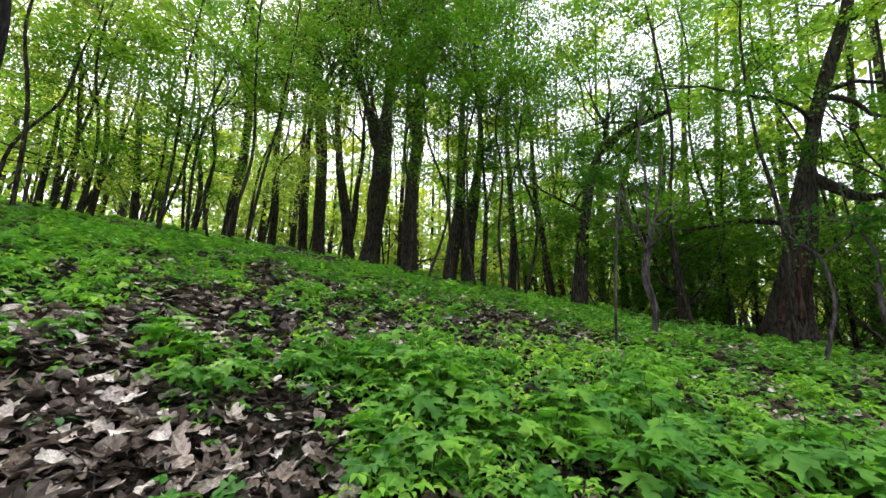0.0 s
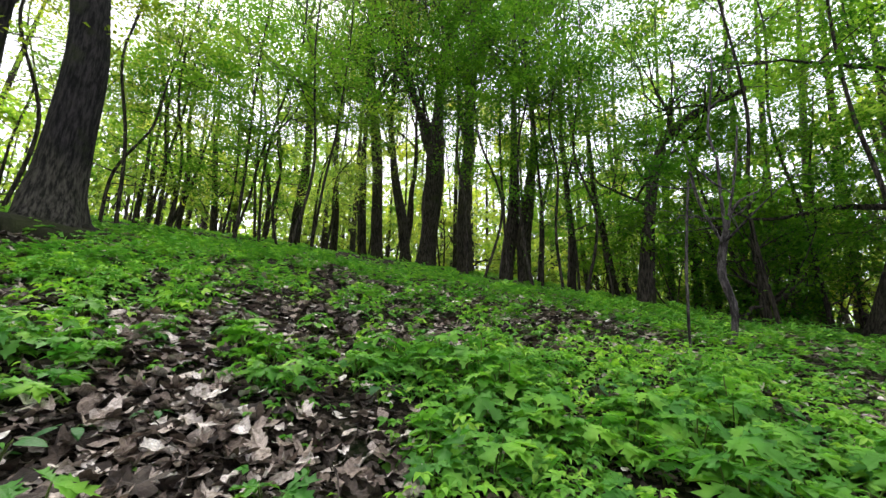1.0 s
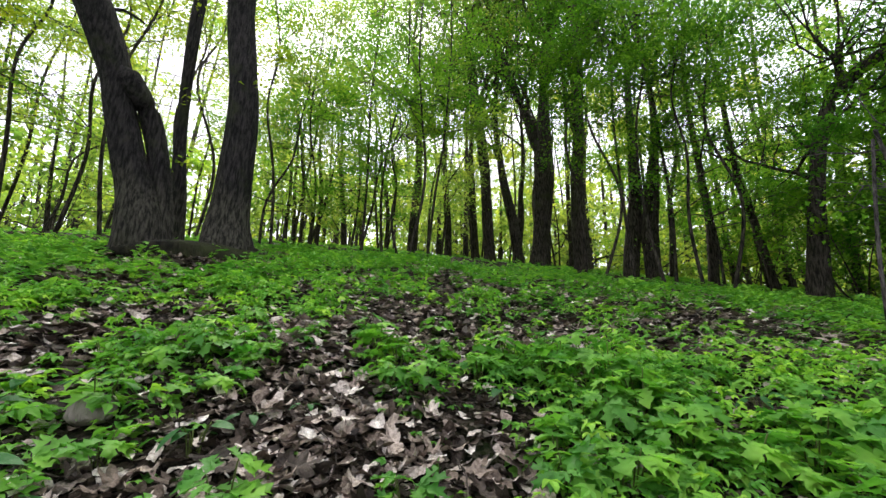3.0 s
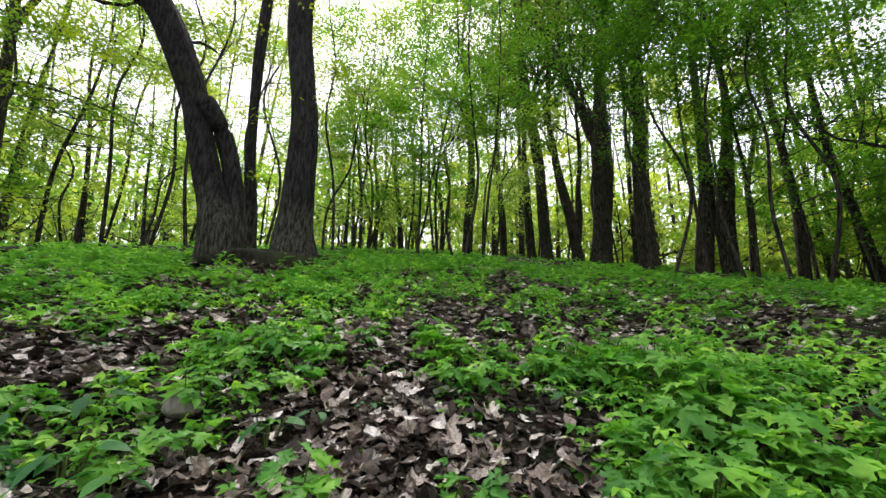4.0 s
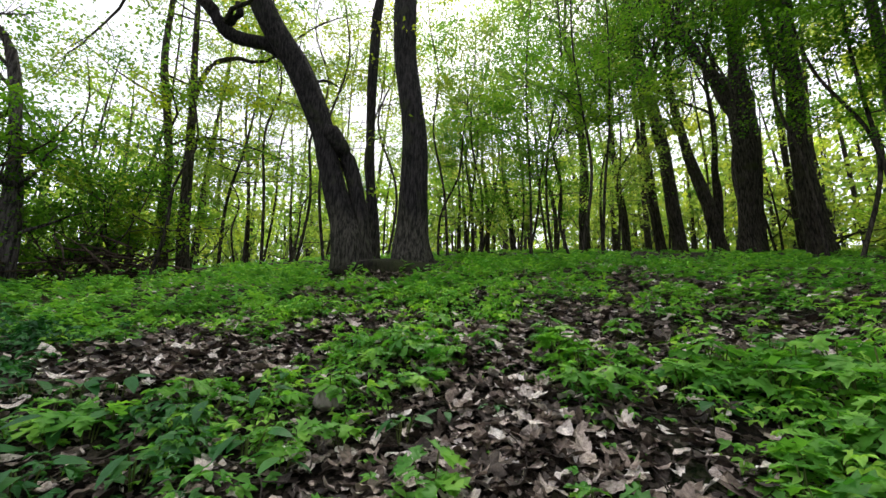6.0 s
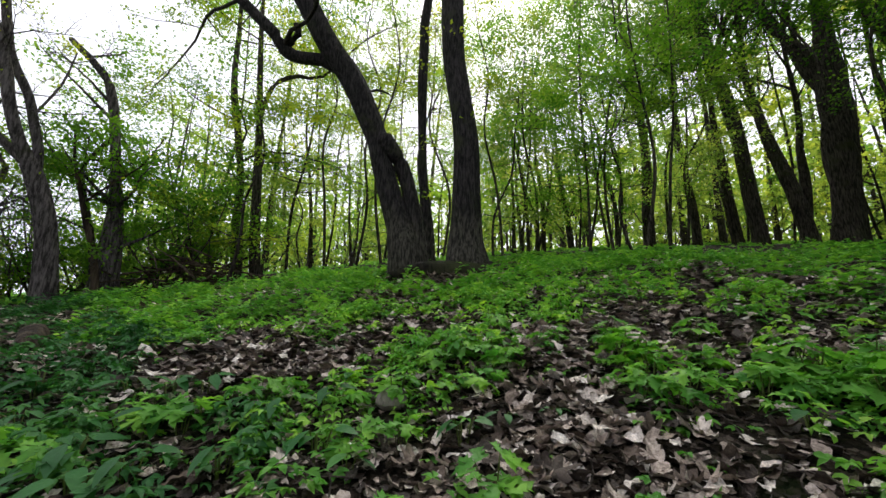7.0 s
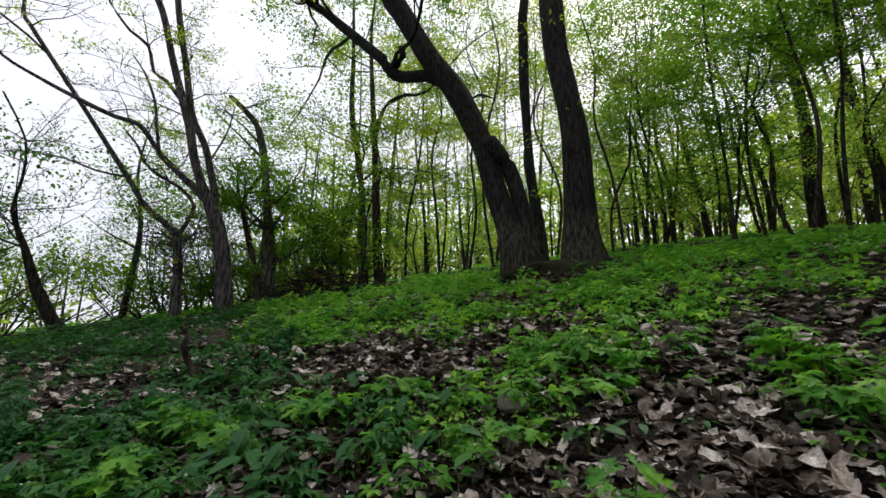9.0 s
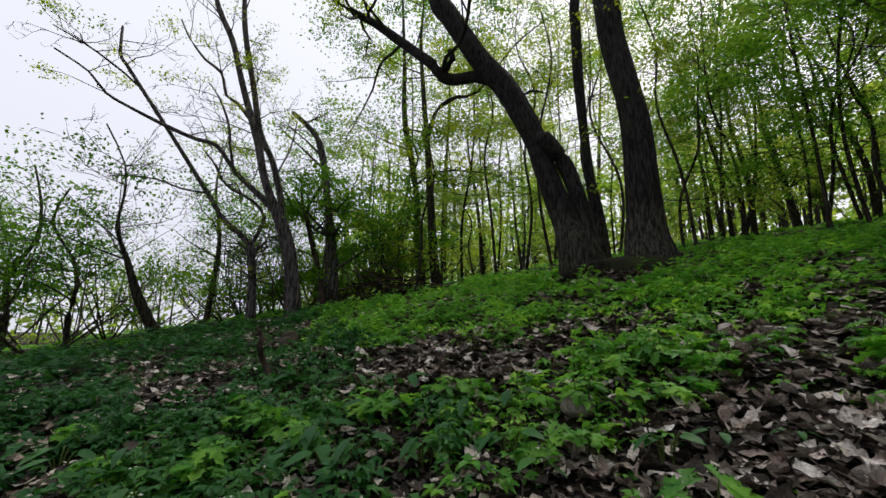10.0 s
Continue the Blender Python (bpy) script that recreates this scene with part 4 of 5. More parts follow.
for az, d, h, w, n in ((88, 9.5, 1.9, 1.3, 2600), (92, 8.8, 2.2, 1.5, 3200), (95.5, 9.6, 2.6, 1.5, 3200), (99.5, 10.5, 3.0, 1.6, 3200), (102.5, 10.8, 3.2, 1.6, 3400), (105.5, 11.5, 3.0, 1.6, 3000), (108, 11.2, 2.4, 1.5, 2400)):
    shrub(az, d, h, w, n, GREEN_LEAF, "spreading bush in fresh green leaf", 5, 0.07)
for az, d, h, w, n in ((-24, 11.5, 1.1, 1.4, 1800), (-28, 11, 1.2, 1.4, 2000), (-32, 10.8, 1.2, 1.4, 2000), (-35.5, 10.5, 1.2, 1.4, 2000), (-46, 10.4, 1.2, 1.4, 1800), (-50, 10.6, 1.2, 1.4, 1800)):
    shrub(az, d, h, w, n, GREEN_LEAF, "low dense bush in fresh green leaf", 6, 0.07, 1)
for az, d, h, w, n in ((94, 9.4, 1.2, 1.3, 2000), (98, 9.8, 1.3, 1.5, 2400), (101.5, 10.2, 1.3, 1.5, 2400), (104.5, 10.8, 1.3, 1.5, 2400), (107.5, 11, 1.3, 1.5, 2200), (110, 12, 1.3, 1.5, 1600)):
    shrub(az, d, h, w, n, DEEP_LEAF, "low dense bush of deep green leaves", 6, 0.065, 1)
for az, d, h, w, n in ((112, 12, 1.6, 1.8, 700), (116, 10.5, 1.5, 2.0, 500), (121, 10, 2.3, 2.4, 2200), (126, 9, 2.6, 3.0, 4200), (131, 9, 3.0, 2.6, 3600), (118, 14, 2.2, 2.4, 700), (124, 13, 3.0, 2.6, 2000)):
    shrub(az, d, h, w, n, DEEP_LEAF, "straggly bush of dark twigs and small leaves", 6, 0.06)
for az, d, h in ((124, 9.6, 2.6), (129, 9.2, 3.2)):
    understory(az, d, h, 1.7, 1300, DEEP_LEAF, "leaning young tree with dull deep green leaves", 0.05, 0.6, 0.062, 0.15)


# ---- unseen wood added behind and over the camera, to shade ground and trunks ----
for az, d, h, w, n in ((160, 3.2, 11, 2.6, 4500), (172, 6, 11, 3.0, 2600), (180, 8, 12, 4.0, 3000), (198, 5.2, 11, 3.6, 3200), (215, 9, 12, 4.0, 3000), (238, 5.2, 11, 3.6, 3000), (262, 8, 12, 4.0, 3000),
                       (274, 6, 10, 3.0, 2800), (290, 12, 10, 3.2, 2400)):
    understory(az, d + 3, h, w, n // 5, GREEN_LEAF, "unseen tall maple added behind the camera for shade", 0.12, leaf_size=0.29)


# bushes added out of view, to keep low back light off the trunks
for az, d in ((165, 8), (184, 6.5), (204, 8), (222, 6.5), (243, 8), (262, 6.5), (280, 7.5)):
    shrub(az, d + 2, 3.4, 2.4, 1000, DEEP_LEAF, "unseen tall bush added behind the camera for shade", 6, 0.2)


# ---- the wood beyond the crest ----
def far_tree_model(seed):
    h = 9 + 4 * rng.random()
    r = rng.uniform(0.06, 0.14)
    bend = rng.normal(0, 0.35, (2, 2))
    base = new("distant_tree")
    pts = [(bend[0, 0] * f + bend[1, 0] * f * f, bend[0, 1] * f + bend[1, 1] * f * f, h * f - 0.6 * (f == 0), r * (1.05 - 0.9 * f)) for f in np.linspace(0, 1, 6)]
    path = smooth_path(pts, 0.7)
    g = Geo()
    tube(g, path, 7, 0.06, 0.2)
    stem = part("trunk", g.mesh("trunk", TREE_BARK), base)
    tips = []
    for k in range(5):
        f = rng.uniform(0.05, 0.98)
        q = path[int(f * (len(path) - 1))]
        th = rng.uniform(0, 2 * np.pi)
        g = Geo()
        grow(g, tips, q[:3], (math.cos(th), math.sin(th), rng.uniform(0.1, 0.7)), 2.3 * rng.uniform(0.5, 1.2) * (1.2 - 0.6 * f), q[3] * 0.4, 1, 4, 0.2)
        part("branch", g.mesh("branch", TREE_BARK), stem)
    g = Geo()
    leaves(g, clumps(tips, 900, 22, 0.36, 0.13), 0.21, 0.55)
    part("crown", g.mesh("crown", FAR_LEAF, False), base)
    return tagged(base, "slim distant tree in light green spring leaf", "tree", "distant trees beyond the crest")


models = [far_tree_model(i) for i in range(6)]
places = []
while len(places) < 112:
    az, d = (rng.uniform(-20, 28) if len(places) < 26 else rng.uniform(-64, 96)), 16 + (12 if len(places) < 26 else 30) * rng.random() ** 0.9
    x, y, z = spot(az, d)
    if all((x - q[0]) ** 2 + (y - q[1]) ** 2 > 1.6 for q in places):
        places.append((x, y, z))
for i, (x, y, z) in enumerate(places):
    m = pose(x, y, z, 0, 0, rng.uniform(0, 360))
    if i < len(models):
        models[i].matrix_basis = m
    else:
        copy_thing(models[i % len(models)], m)


for az, d in ((-22, 17), (-26, 20), (-29, 15.5), (-32, 18), (-35, 14.5), (-38, 17), (-41, 15), (-44, 18), (-47, 14), (-50, 16.5), (-53, 13.5), (-57, 15), (-12, 17.5), (-17, 20)):
    ob = copy_thing(models[int(-az) % 6], pose(*spot(az, d), 0, 0, 53 * d))
    ob.scale = (1.2, 1.2, 1.25)


thickets = [shrub(az, 20, 3.6, 2.2, 750, FAR_LEAF, "distant thicket in light green leaf", 5, 0.21, 1) for az in (-30, 5, 40, 70)]
for i in range(44):
    az, d = -64 + 3.5 * i + rng.normal(0, 1.5), rng.uniform(17, 29)
    copy_thing(thickets[i % 4], pose(*spot(az, d), 0, 0, rng.uniform(0, 360)))


def far_woods():
    """The depth of the wood all round, too far to tell tree from tree."""
    g, lv = Geo(), Geo()
    n = 620
    for k in range(n):
        ahead = k < 460
        a_ = radians(rng.uniform(-66, 100)) if ahead else radians(rng.uniform(100, 294))
        d_ = rng.uniform(30, 80) if ahead else rng.uniform(55, 95)
        x, y = -d_ * math.sin(a_), d_ * math.cos(a_)
        z = float(ground_z(x, y))
        h = rng.uniform(7, 13)
        b = rng.normal(0, 0.5, 2)
        tube(g, [(x, y, z - 0.5, 0.14), (x + b[0] * 0.4, y + b[1] * 0.4, z + h * 0.5, 0.09), (x + b[0], y + b[1], z + h, 0.03)], 5)
        m = 170 if ahead else 90
        at = np.stack([x + rng.normal(0, 1.7, m), y + rng.normal(0, 1.7, m), z + rng.uniform(0.0, 1.0, m) ** 1.2 * h], -1)
        leaves(lv, at, 0.5 if ahead else 0.75, 0.4)
    tagged(new("far_trunks", g.mesh("far_trunks", TREE_BARK)), "far trunks deep in the wood", "woods", kind="stuff")
    tagged(new("far_foliage", lv.mesh("far_foliage", FAR_LEAF, False)), "far light green spring foliage", "woods", kind="stuff")


far_woods()


# ---- on the ground ----
def lumpy(name, at, scale, mat, label, category, seed, turn=0):
    """A worn stone."""
    bm = bmesh.new()
    bmesh.ops.create_icosphere(bm, subdivisions=3, radius=1)
    for v in bm.verts:
        k = 1 + 0.22 * noise.noise(v.co * 1.3 + Vector((seed, 0, 0))) + 0.08 * noise.noise(v.co * 4 + Vector((0, seed, 0)))
        v.co = Vector((v.co.x * scale[0], v.co.y * scale[1], v.co.z * scale[2])) * k
    me = bpy.data.meshes.new(name)
    bm.to_mesh(me)
    bm.free()
    for p in me.polygons:
        p.use_smooth = True
    me.materials.append(mat)
    ob = new(name, me)
    ob.matrix_basis = pose(*at, 0, 0, turn)
    return tagged(ob, label, category)


x, y, z = spot(63.8, 1.54)
lumpy("stone", (x, y, z + 0.035), (0.062, 0.05, 0.042), STONE, "rounded brown-grey stone half sunk in leaf litter", "stone", 3, 30)


def log(name, label, az, d, length, r, turn, mat):
    x, y, z = spot(az, d)
    g = Geo()
    c, s = math.cos(radians(turn)), math.sin(radians(turn))
    rows = []
    for f in np.linspace(-0.5, 0.5, 6):
        px, py = f * length * c, f * length * s
        rows.append((px, py, float(ground_z(x + px, y + py)) - z + r * 0.5 + rng.normal(0, r * 0.15), r * (1 - 0.35 * (f + 0.5))))
    tube(g, smooth_path(rows, 0.05), 12, 0.12)
    ob = new(name, g.mesh(name, mat))
    ob.matrix_basis = pose(x, y, z)
    return tagged(ob, label, "log")


log("fallen_log", "short dark rotten log lying among herbs", 102.4, 3.9, 0.62, 0.085, 10, DEADWOOD)
log("fallen_log", "pale dead log lying before the brush heap", 91.6, 8.3, 1.0, 0.07, 8, PALE_BARK)
log("fallen_log", "brown rotten branch piece lying in herbs", -8.1, 2.75, 0.42, 0.035, 25, DEADWOOD)
log("twig", "thin bare twig lying on dead leaves", 47.5, 1.12, 0.38, 0.006, 62, TWIG)
log("twig", "thin bare twig lying on dead leaves", 38.0, 1.45, 0.3, 0.005, 15, TWIG)
x, y, z = spot(56.6, 5.3)
lumpy("mossy_root", (x, y, z), (0.74, 0.28, 0.18), MOSSY, "broad mossy root mound joining the oaks", "root", 5, 57)
x, y, z = spot(51.2, 5.35)
lumpy("mossy_root", (x, y, z - 0.02), (0.4, 0.24, 0.16), MOSSY, "low mossy root spreading from the oak", "root", 9, 40)


def brush_pile(az, d):
    x, y, z = spot(az, d)
    heap = new("brush_heap")
    heap.matrix_basis = pose(x, y, z, 0, 0, az)
    for k in range(80):
        p = rng.normal(0, 1, 2) * [0.55, 0.4]
        h = max(0.03, 0.4 - 0.35 * abs(p[0]) + rng.normal(0, 0.12))
        w = rng.normal(0, 1, 3) * [1, 1, 0.35]
        w *= rng.uniform(0.25, 0.6) / np.linalg.norm(w)
        g = Geo()
        tube(g, [(*-w, 0.02), (0.03, 0, 0.03, 0.015), (*w, 0.004)], 5)
        part("dead_branch", g.mesh("dead_branch", DEADWOOD), heap, at=pose(p[0], p[1], h))
    return tagged(heap, "dark heap of dead branches before bushes", "brush pile")


brush_pile(90.3, 8.6)


# ---- herbs ----
PLAIN = (np.array([0, 0.08, 0.22, 0.4, 0.58, 0.76, 0.9, 1.0]), np.array([0, 0.3, 0.46, 0.5, 0.45, 0.31, 0.14, 0]))


def cut_leaf(along, half, seed, spread):
    """A leaf of toothed leaflets from one point, one unit long: its vertices and faces.
    along, half: stations on a leaflet's rib and its half breadth there; spread: bearing and length of each leaflet."""
    r = np.random.default_rng(seed)
    v, f = [(0.0, 0.0, 0.0)], []
    for angle, scale in spread:
        angle, scale, fold, sag = angle + r.normal(0, 0.12), scale * r.uniform(0.88, 1.12), r.uniform(0.1, 0.6), r.uniform(0.1, 0.5)
        c, s_ = math.cos(angle), math.sin(angle)
        last = (0, 0, 0)
        for a_, w in zip(along, half):
            rows = []
            for side in (0, 1, -1):
                if side and w == 0:
                    rows.append(rows[0])
                    continue
                x, y, z = scale * (a_ + 0.07 * abs(side) * (w > 0.2)), scale * side * w * r.uniform(0.8, 1.2), scale * (fold * abs(side) * w - sag * a_ * a_)
                v.append((x * c - y * s_, x * s_ + y * c, z))
                rows.append(len(v) - 1)
            for side in (1, 2):
                quad = [last[0], rows[0], rows[side], last[side]]
                quad = quad if side == 2 else quad[::-1]
                f += [[quad[0], quad[1], quad[2]], [quad[0], quad[2], quad[3]]]
            last = rows
    f = [t for t in f if len(set(t)) == 3]
    return np.array(v), np.array(f)


def plain_leaf(seed):
    """The same leaf seen from afar: three pointed blades."""
    r = np.random.default_rng(seed)
    v, f = [(0.0, 0.0, 0.0)], []
    for angle in (0.0, 1.05, -1.05):
        angle, size, lift = angle + r.normal(0, 0.2), r.uniform(0.75, 1.05), r.uniform(0.0, 0.15)
        k = len(v)
        v += [(size * b * math.cos(angle + o), size * b * math.sin(angle + o), z) for b, o, z in ((0.6, 0.5, lift), (1.0, 0.0, -0.2 * lift), (0.6, -0.5, lift))]
        f += [[0, k + 1, k], [0, k + 2, k + 1]]
    return np.array(v), np.array(f)


THREE, FIVE = ((0.0, 1.0), (1.05, 0.86), (-1.05, 0.86)), ((0.0, 1.0), (0.78, 0.94), (-0.78, 0.94), (1.5, 0.74), (-1.5, 0.74))
TOOTHED = [cut_leaf((0.14, 0.3, 0.4, 0.56, 0.64, 0.8, 0.85, 1.0), (0.05, 0.2, 0.1, 0.3, 0.15, 0.22, 0.08, 0), k, FIVE) for k in range(6)]
LOBED = [cut_leaf((0.36, 0.62, 1.0), (0.27, 0.24, 0), k, THREE) for k in range(6)]
SMALL = [plain_leaf(k) for k in range(6)]


def strew(geo, at, th, size, kinds):
    """Three-parted leaves at the places given, each pointing along its bearing th."""
    turn = rng.permutation(len(at)) % len(kinds)
    for k, (shape, faces) in enumerate(kinds):
        p, a_ = at[turn == k], th[turn == k]
        m = len(p)
        if not m:
            continue
        d = np.stack([np.cos(a_), np.sin(a_), rng.normal(0.02, 0.2, m)], -1)
        d /= np.linalg.norm(d, axis=1)[:, None]
        s_ = np.cross(np.array([0, 0, 1.0]) + rng.normal(0, 0.3, (m, 3)), d)
        s_ /= np.linalg.norm(s_, axis=1)[:, None]
        up = np.cross(d, s_)
        q = shape[None] * (1 + rng.normal(0, 0.07, (m, len(shape), 1))) * (size * rng.uniform(0.6, 1.25, m))[:, None, None]
        v = p[:, None] + q[..., 0:1] * d[:, None] + q[..., 1:2] * s_[:, None] + q[..., 2:3] * up[:, None]
        geo.add(v.reshape(-1, 3), (faces[None] + (np.arange(m) * len(shape))[:, None, None]).reshape(-1, 3))


def palm_leaf(geo, base, way, size, leaflets, shape, droop=0.35, width=0.62):
    """A leaf of undivided leaflets spreading from one point."""
    d0 = math.atan2(way[1], way[0])
    lean = rng.normal(0, 0.12, 2) - 0.12 * np.array(way[:2])
    for k in range(leaflets):
        a_ = d0 + (k - (leaflets - 1) / 2) * (1.15 if leaflets == 3 else 0.72) + rng.normal(0, 0.1)
        s = size * (1 - 0.16 * abs(k - (leaflets - 1) / 2)) * rng.uniform(0.85, 1.1)
        l, w = shape[0] * s, shape[1] * s * width
        tilt = rng.uniform(-0.08, 0.18) + lean[0] * math.cos(a_) + lean[1] * math.sin(a_)
        side = np.array([-math.sin(a_), math.cos(a_), rng.normal(0, 0.12) + lean[1] * math.cos(a_) - lean[0] * math.sin(a_)])
        fw = np.array([math.cos(a_), math.sin(a_), 0])
        mid = np.array(base)[None] + (l[:, None] + 0.1 * size) * fw + np.stack([0 * l, 0 * l, tilt * l - droop * l * l / s], -1)
        lift = np.array([0, 0, rng.uniform(0.0, 0.3)])
        L, R_ = mid + w[:, None] * (side + lift), mid + w[:, None] * (lift - side)
        n = len(l)
        v = np.vstack([mid, L, R_])
        i = np.arange(n - 1)
        f1 = np.stack([i, i + 1, n + i + 1, n + i], -1)
        f2 = np.stack([i, 2 * n + i, 2 * n + i + 1, i + 1], -1)
        geo.add(v, np.vstack([f1, f2]))


def herb_model(height, size, count, leaflets, mat, label, shape, width=0.62, flower=False):
    base = new("woodland_herb")
    for k in range(count):
        th = 2 * np.pi * k / count + rng.normal(0, 0.35)
        h = height * rng.uniform(0.6, 1.1)
        out = rng.uniform(0.25, 0.6) * size
        foot, tip = np.array([0.01 * math.cos(th), 0.01 * math.sin(th), -0.02]), np.array([out * math.cos(th), out * math.sin(th), h])
        g = Geo()
        tube(g, smooth_path([(*foot, 0.0018), (*(foot * 0.4 + tip * 0.6 + [0, 0, 0.015]), 0.0014), (*tip, 0.001)], 0.2), 3)
        st = part("stem", g.mesh("stem", STEM), base)
        g = Geo()
        if shape is PLAIN:
            palm_leaf(g, (0, 0, 0), (math.cos(th), math.sin(th)), size * rng.uniform(0.8, 1.15), leaflets, shape, 0.35, width)
        else:
            strew(g, np.zeros((1, 3)), np.array([th]), size, [shape[rng.integers(0, 6)]])
        part("leaf", g.mesh("leaf", mat), st, at=pose(*tip))
    if flower:
        g = Geo()
        for k in range(6):
            leaves(g, np.array([[0.01 * math.cos(k), 0.01 * math.sin(k), height * 1.3]]), 0.007, 0.9)
        part("flower", g.mesh("flower", PETAL), base, "tiny white flowers")
    return tagged(base, label, "plant", "herbs of the woodland floor")


FERNY, BROAD = "low woodland herb with cut palmate green leaves", "low herb with broad undivided dark green leaves"
cut_models = [herb_model(0.05 + 0.013 * i, 0.058 + 0.006 * (i % 3), 5 + i % 2, 3, HERB, FERNY, TOOTHED) for i in range(6)]
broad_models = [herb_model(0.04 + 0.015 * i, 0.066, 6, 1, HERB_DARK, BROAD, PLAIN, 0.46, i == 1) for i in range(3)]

# bearing, distance and breadth of bare litter patches, and of the lushest herb patches
BARE = ((-35.5, 5.06, 0.59), (-20.1, 3.29, 0.3), (-13.7, 4.36, 0.38), (-9.4, 3.04, 0.28), (-2.4, 3.44, 0.42), (7.9, 2.71, 0.5), (14.3, 2.41, 0.36), (15.7, 4.32, 0.7), (17.0, 1.2, 0.18),
        (24.4, 1.69, 0.18), (25.5, 2.66, 0.33), (27.2, 1.24, 0.24), (30.4, 2.36, 0.45), (39.7, 1.19, 0.22), (39.8, 2.25, 0.29), (40.6, 1.4, 0.28), (43.8, 2.02, 0.31), (44.4, 1.58, 0.29),
        (50.0, 1.15, 0.22), (53.4, 1.68, 0.27), (54.7, 1.27, 0.18), (57.0, 2.55, 0.32), (65.1, 1.37, 0.25), (67.1, 2.58, 0.32), (67.5, 2.03, 0.31), (77.5, 2.14, 0.28), (84.1, 2.16, 0.33),
        (87.5, 2.42, 0.23), (97.3, 2.88, 0.27), (116.8, 4.34, 0.38), (117.4, 3.04, 0.28), (56, 5.0, 0.6), (60.5, 5.2, 0.4))
LUSH = ((-44.2, 3.85, 0.34), (-39.2, 2.25, 0.3), (-35.1, 2.97, 0.27), (-26.1, 2.0, 0.3), (-21.4, 2.37, 0.3), (-15.0, 1.69, 0.3), (-9.1, 2.0, 0.26), (-5.5, 2.34, 0.23), (-2.1, 1.44, 0.3), (4.0, 1.61, 0.22),
        (4.0, 3.73, 0.33), (7.6, 1.39, 0.26), (7.6, 1.98, 0.31), (14.3, 1.59, 0.26), (21.2, 2.57, 0.24), (28.1, 3.01, 0.28), (31.3, 1.73, 0.37), (33.6, 1.32, 0.2), (36.2, 2.05, 0.2),
        (43.7, 2.72, 0.25), (45.3, 1.78, 0.24), (59.1, 1.5, 0.21), (61.9, 2.01, 0.26), (65.2, 2.67, 0.25), (72.7, 3.24, 0.39), (78.9, 1.71, 0.34), (85.6, 4.03, 0.57), (95.2, 1.75, 0.24),
        (100.7, 2.51, 0.24), (104.3, 1.97, 0.26), (111.6, 4.48, 0.53), (112.9, 2.31, 0.29))


def cover(x, y):
    """How thickly herbs grow at a place, 0 to 1."""
    d = math.hypot(x, y)
    k = 0.95 + min(1.0, 0.45 + 0.15 * d) * (0.6 * noise.noise((x * 0.9, y * 0.9, 3.1)) + 0.7 * noise.noise((x * 2.6, y * 2.6, 7.7)) + 1.1 * noise.noise((x * 6.5, y * 6.5, 1.7)))
    if 1.9 < d < 5.5:
        k -= 0.1
    for spots, weight in ((BARE, -0.5), (LUSH, 0.5)):
        for a_, d_, r_ in spots:
            bx, by = -d_ * math.sin(radians(a_)), d_ * math.cos(radians(a_))
            k += weight * math.exp(-((x - bx) ** 2 + (y - by) ** 2) / (r_ * r_))
    return k


placed = 0
used = set()
while placed < 252:
    az, d = rng.uniform(-52, 130), math.sqrt(rng.uniform(0.62 ** 2, 2.3 ** 2))
    x, y, z = spot(az, d)
    if cover(x, y) < rng.uniform(0.1, 0.9):
        continue
    broad = rng.random() < (0.4 if az > 82 else 0.22 if az > 62 else 0.05)
    models_here = broad_models if broad else cut_models
    model = models_here[rng.integers(0, len(models_here))]
    big = 0.95 if d < 1.15 else 1.3 if az < 18 else 1.3 if broad and az > 82 else 1.0
    m = pose(x, y, z, rng.normal(0, 6), rng.normal(0, 6), rng.uniform(0, 360))
    s = rng.uniform(0.75, 1.2) * big
    if model.name in used:
        ob = copy_thing(model, m)
    else:
        used.add(model.name)
        ob = model
        ob.matrix_basis = m
    ob.scale = (s, s, s)
    placed += 1


for az, d, s in ((54.2, 1.3, 1.1), (48.7, 1.38, 0.8), (72.4, 1.62, 1.2), (72.9, 1.33, 1.3), (42.1, 1.42, 0.6), (98, 1.62, 1.5), (90, 2.0, 1.2), (92.7, 1.45, 1.3), (83.7, 1.38, 1.3),
                 (78, 1.6, 1.3), (100.8, 2.5, 1.6), (72.8, 2.3, 0.9), (86.4, 1.9, 1.2)):
    ob = copy_thing(broad_models[0 if s < 1 else 2], pose(*spot(az, d), 0, 0, 97 * d + az))
    ob.scale = (s, s, s)


def mounds(near, far, count, density, radius, arc, tall=1.0, everywhere=False):
    """Places on the domes of herb clumps: x, y, z of each leaf."""
    at = []
    while len(at) < count:
        az, d = rng.uniform(*arc), math.sqrt(rng.uniform(near ** 2, far ** 2))
        x, y, z = spot(az, d)
        k = cover(x, y)
        if k < rng.uniform(0.1, 0.95) and not everywhere:
            continue
        r_ = rng.uniform(*radius) * (0.35 + 0.65 * min(k, 1.3))
        h = tall * (rng.uniform(0.45, 1.0) * min(r_, 0.24) + 0.03)
        for i in range(max(2, int(density * math.pi * r_ * r_))):
            th, f = rng.uniform(0, 2 * np.pi), math.sqrt(rng.random()) * rng.uniform(0.85, 1.15)
            at.append((x + r_ * f * math.cos(th), y + r_ * f * math.sin(th), h * max(0.12, 1 - f * f) * rng.uniform(0.6, 1.08), th))
    at = np.array(at)
    at[:, 2] += ground_z(at[:, 0], at[:, 1])
    return at


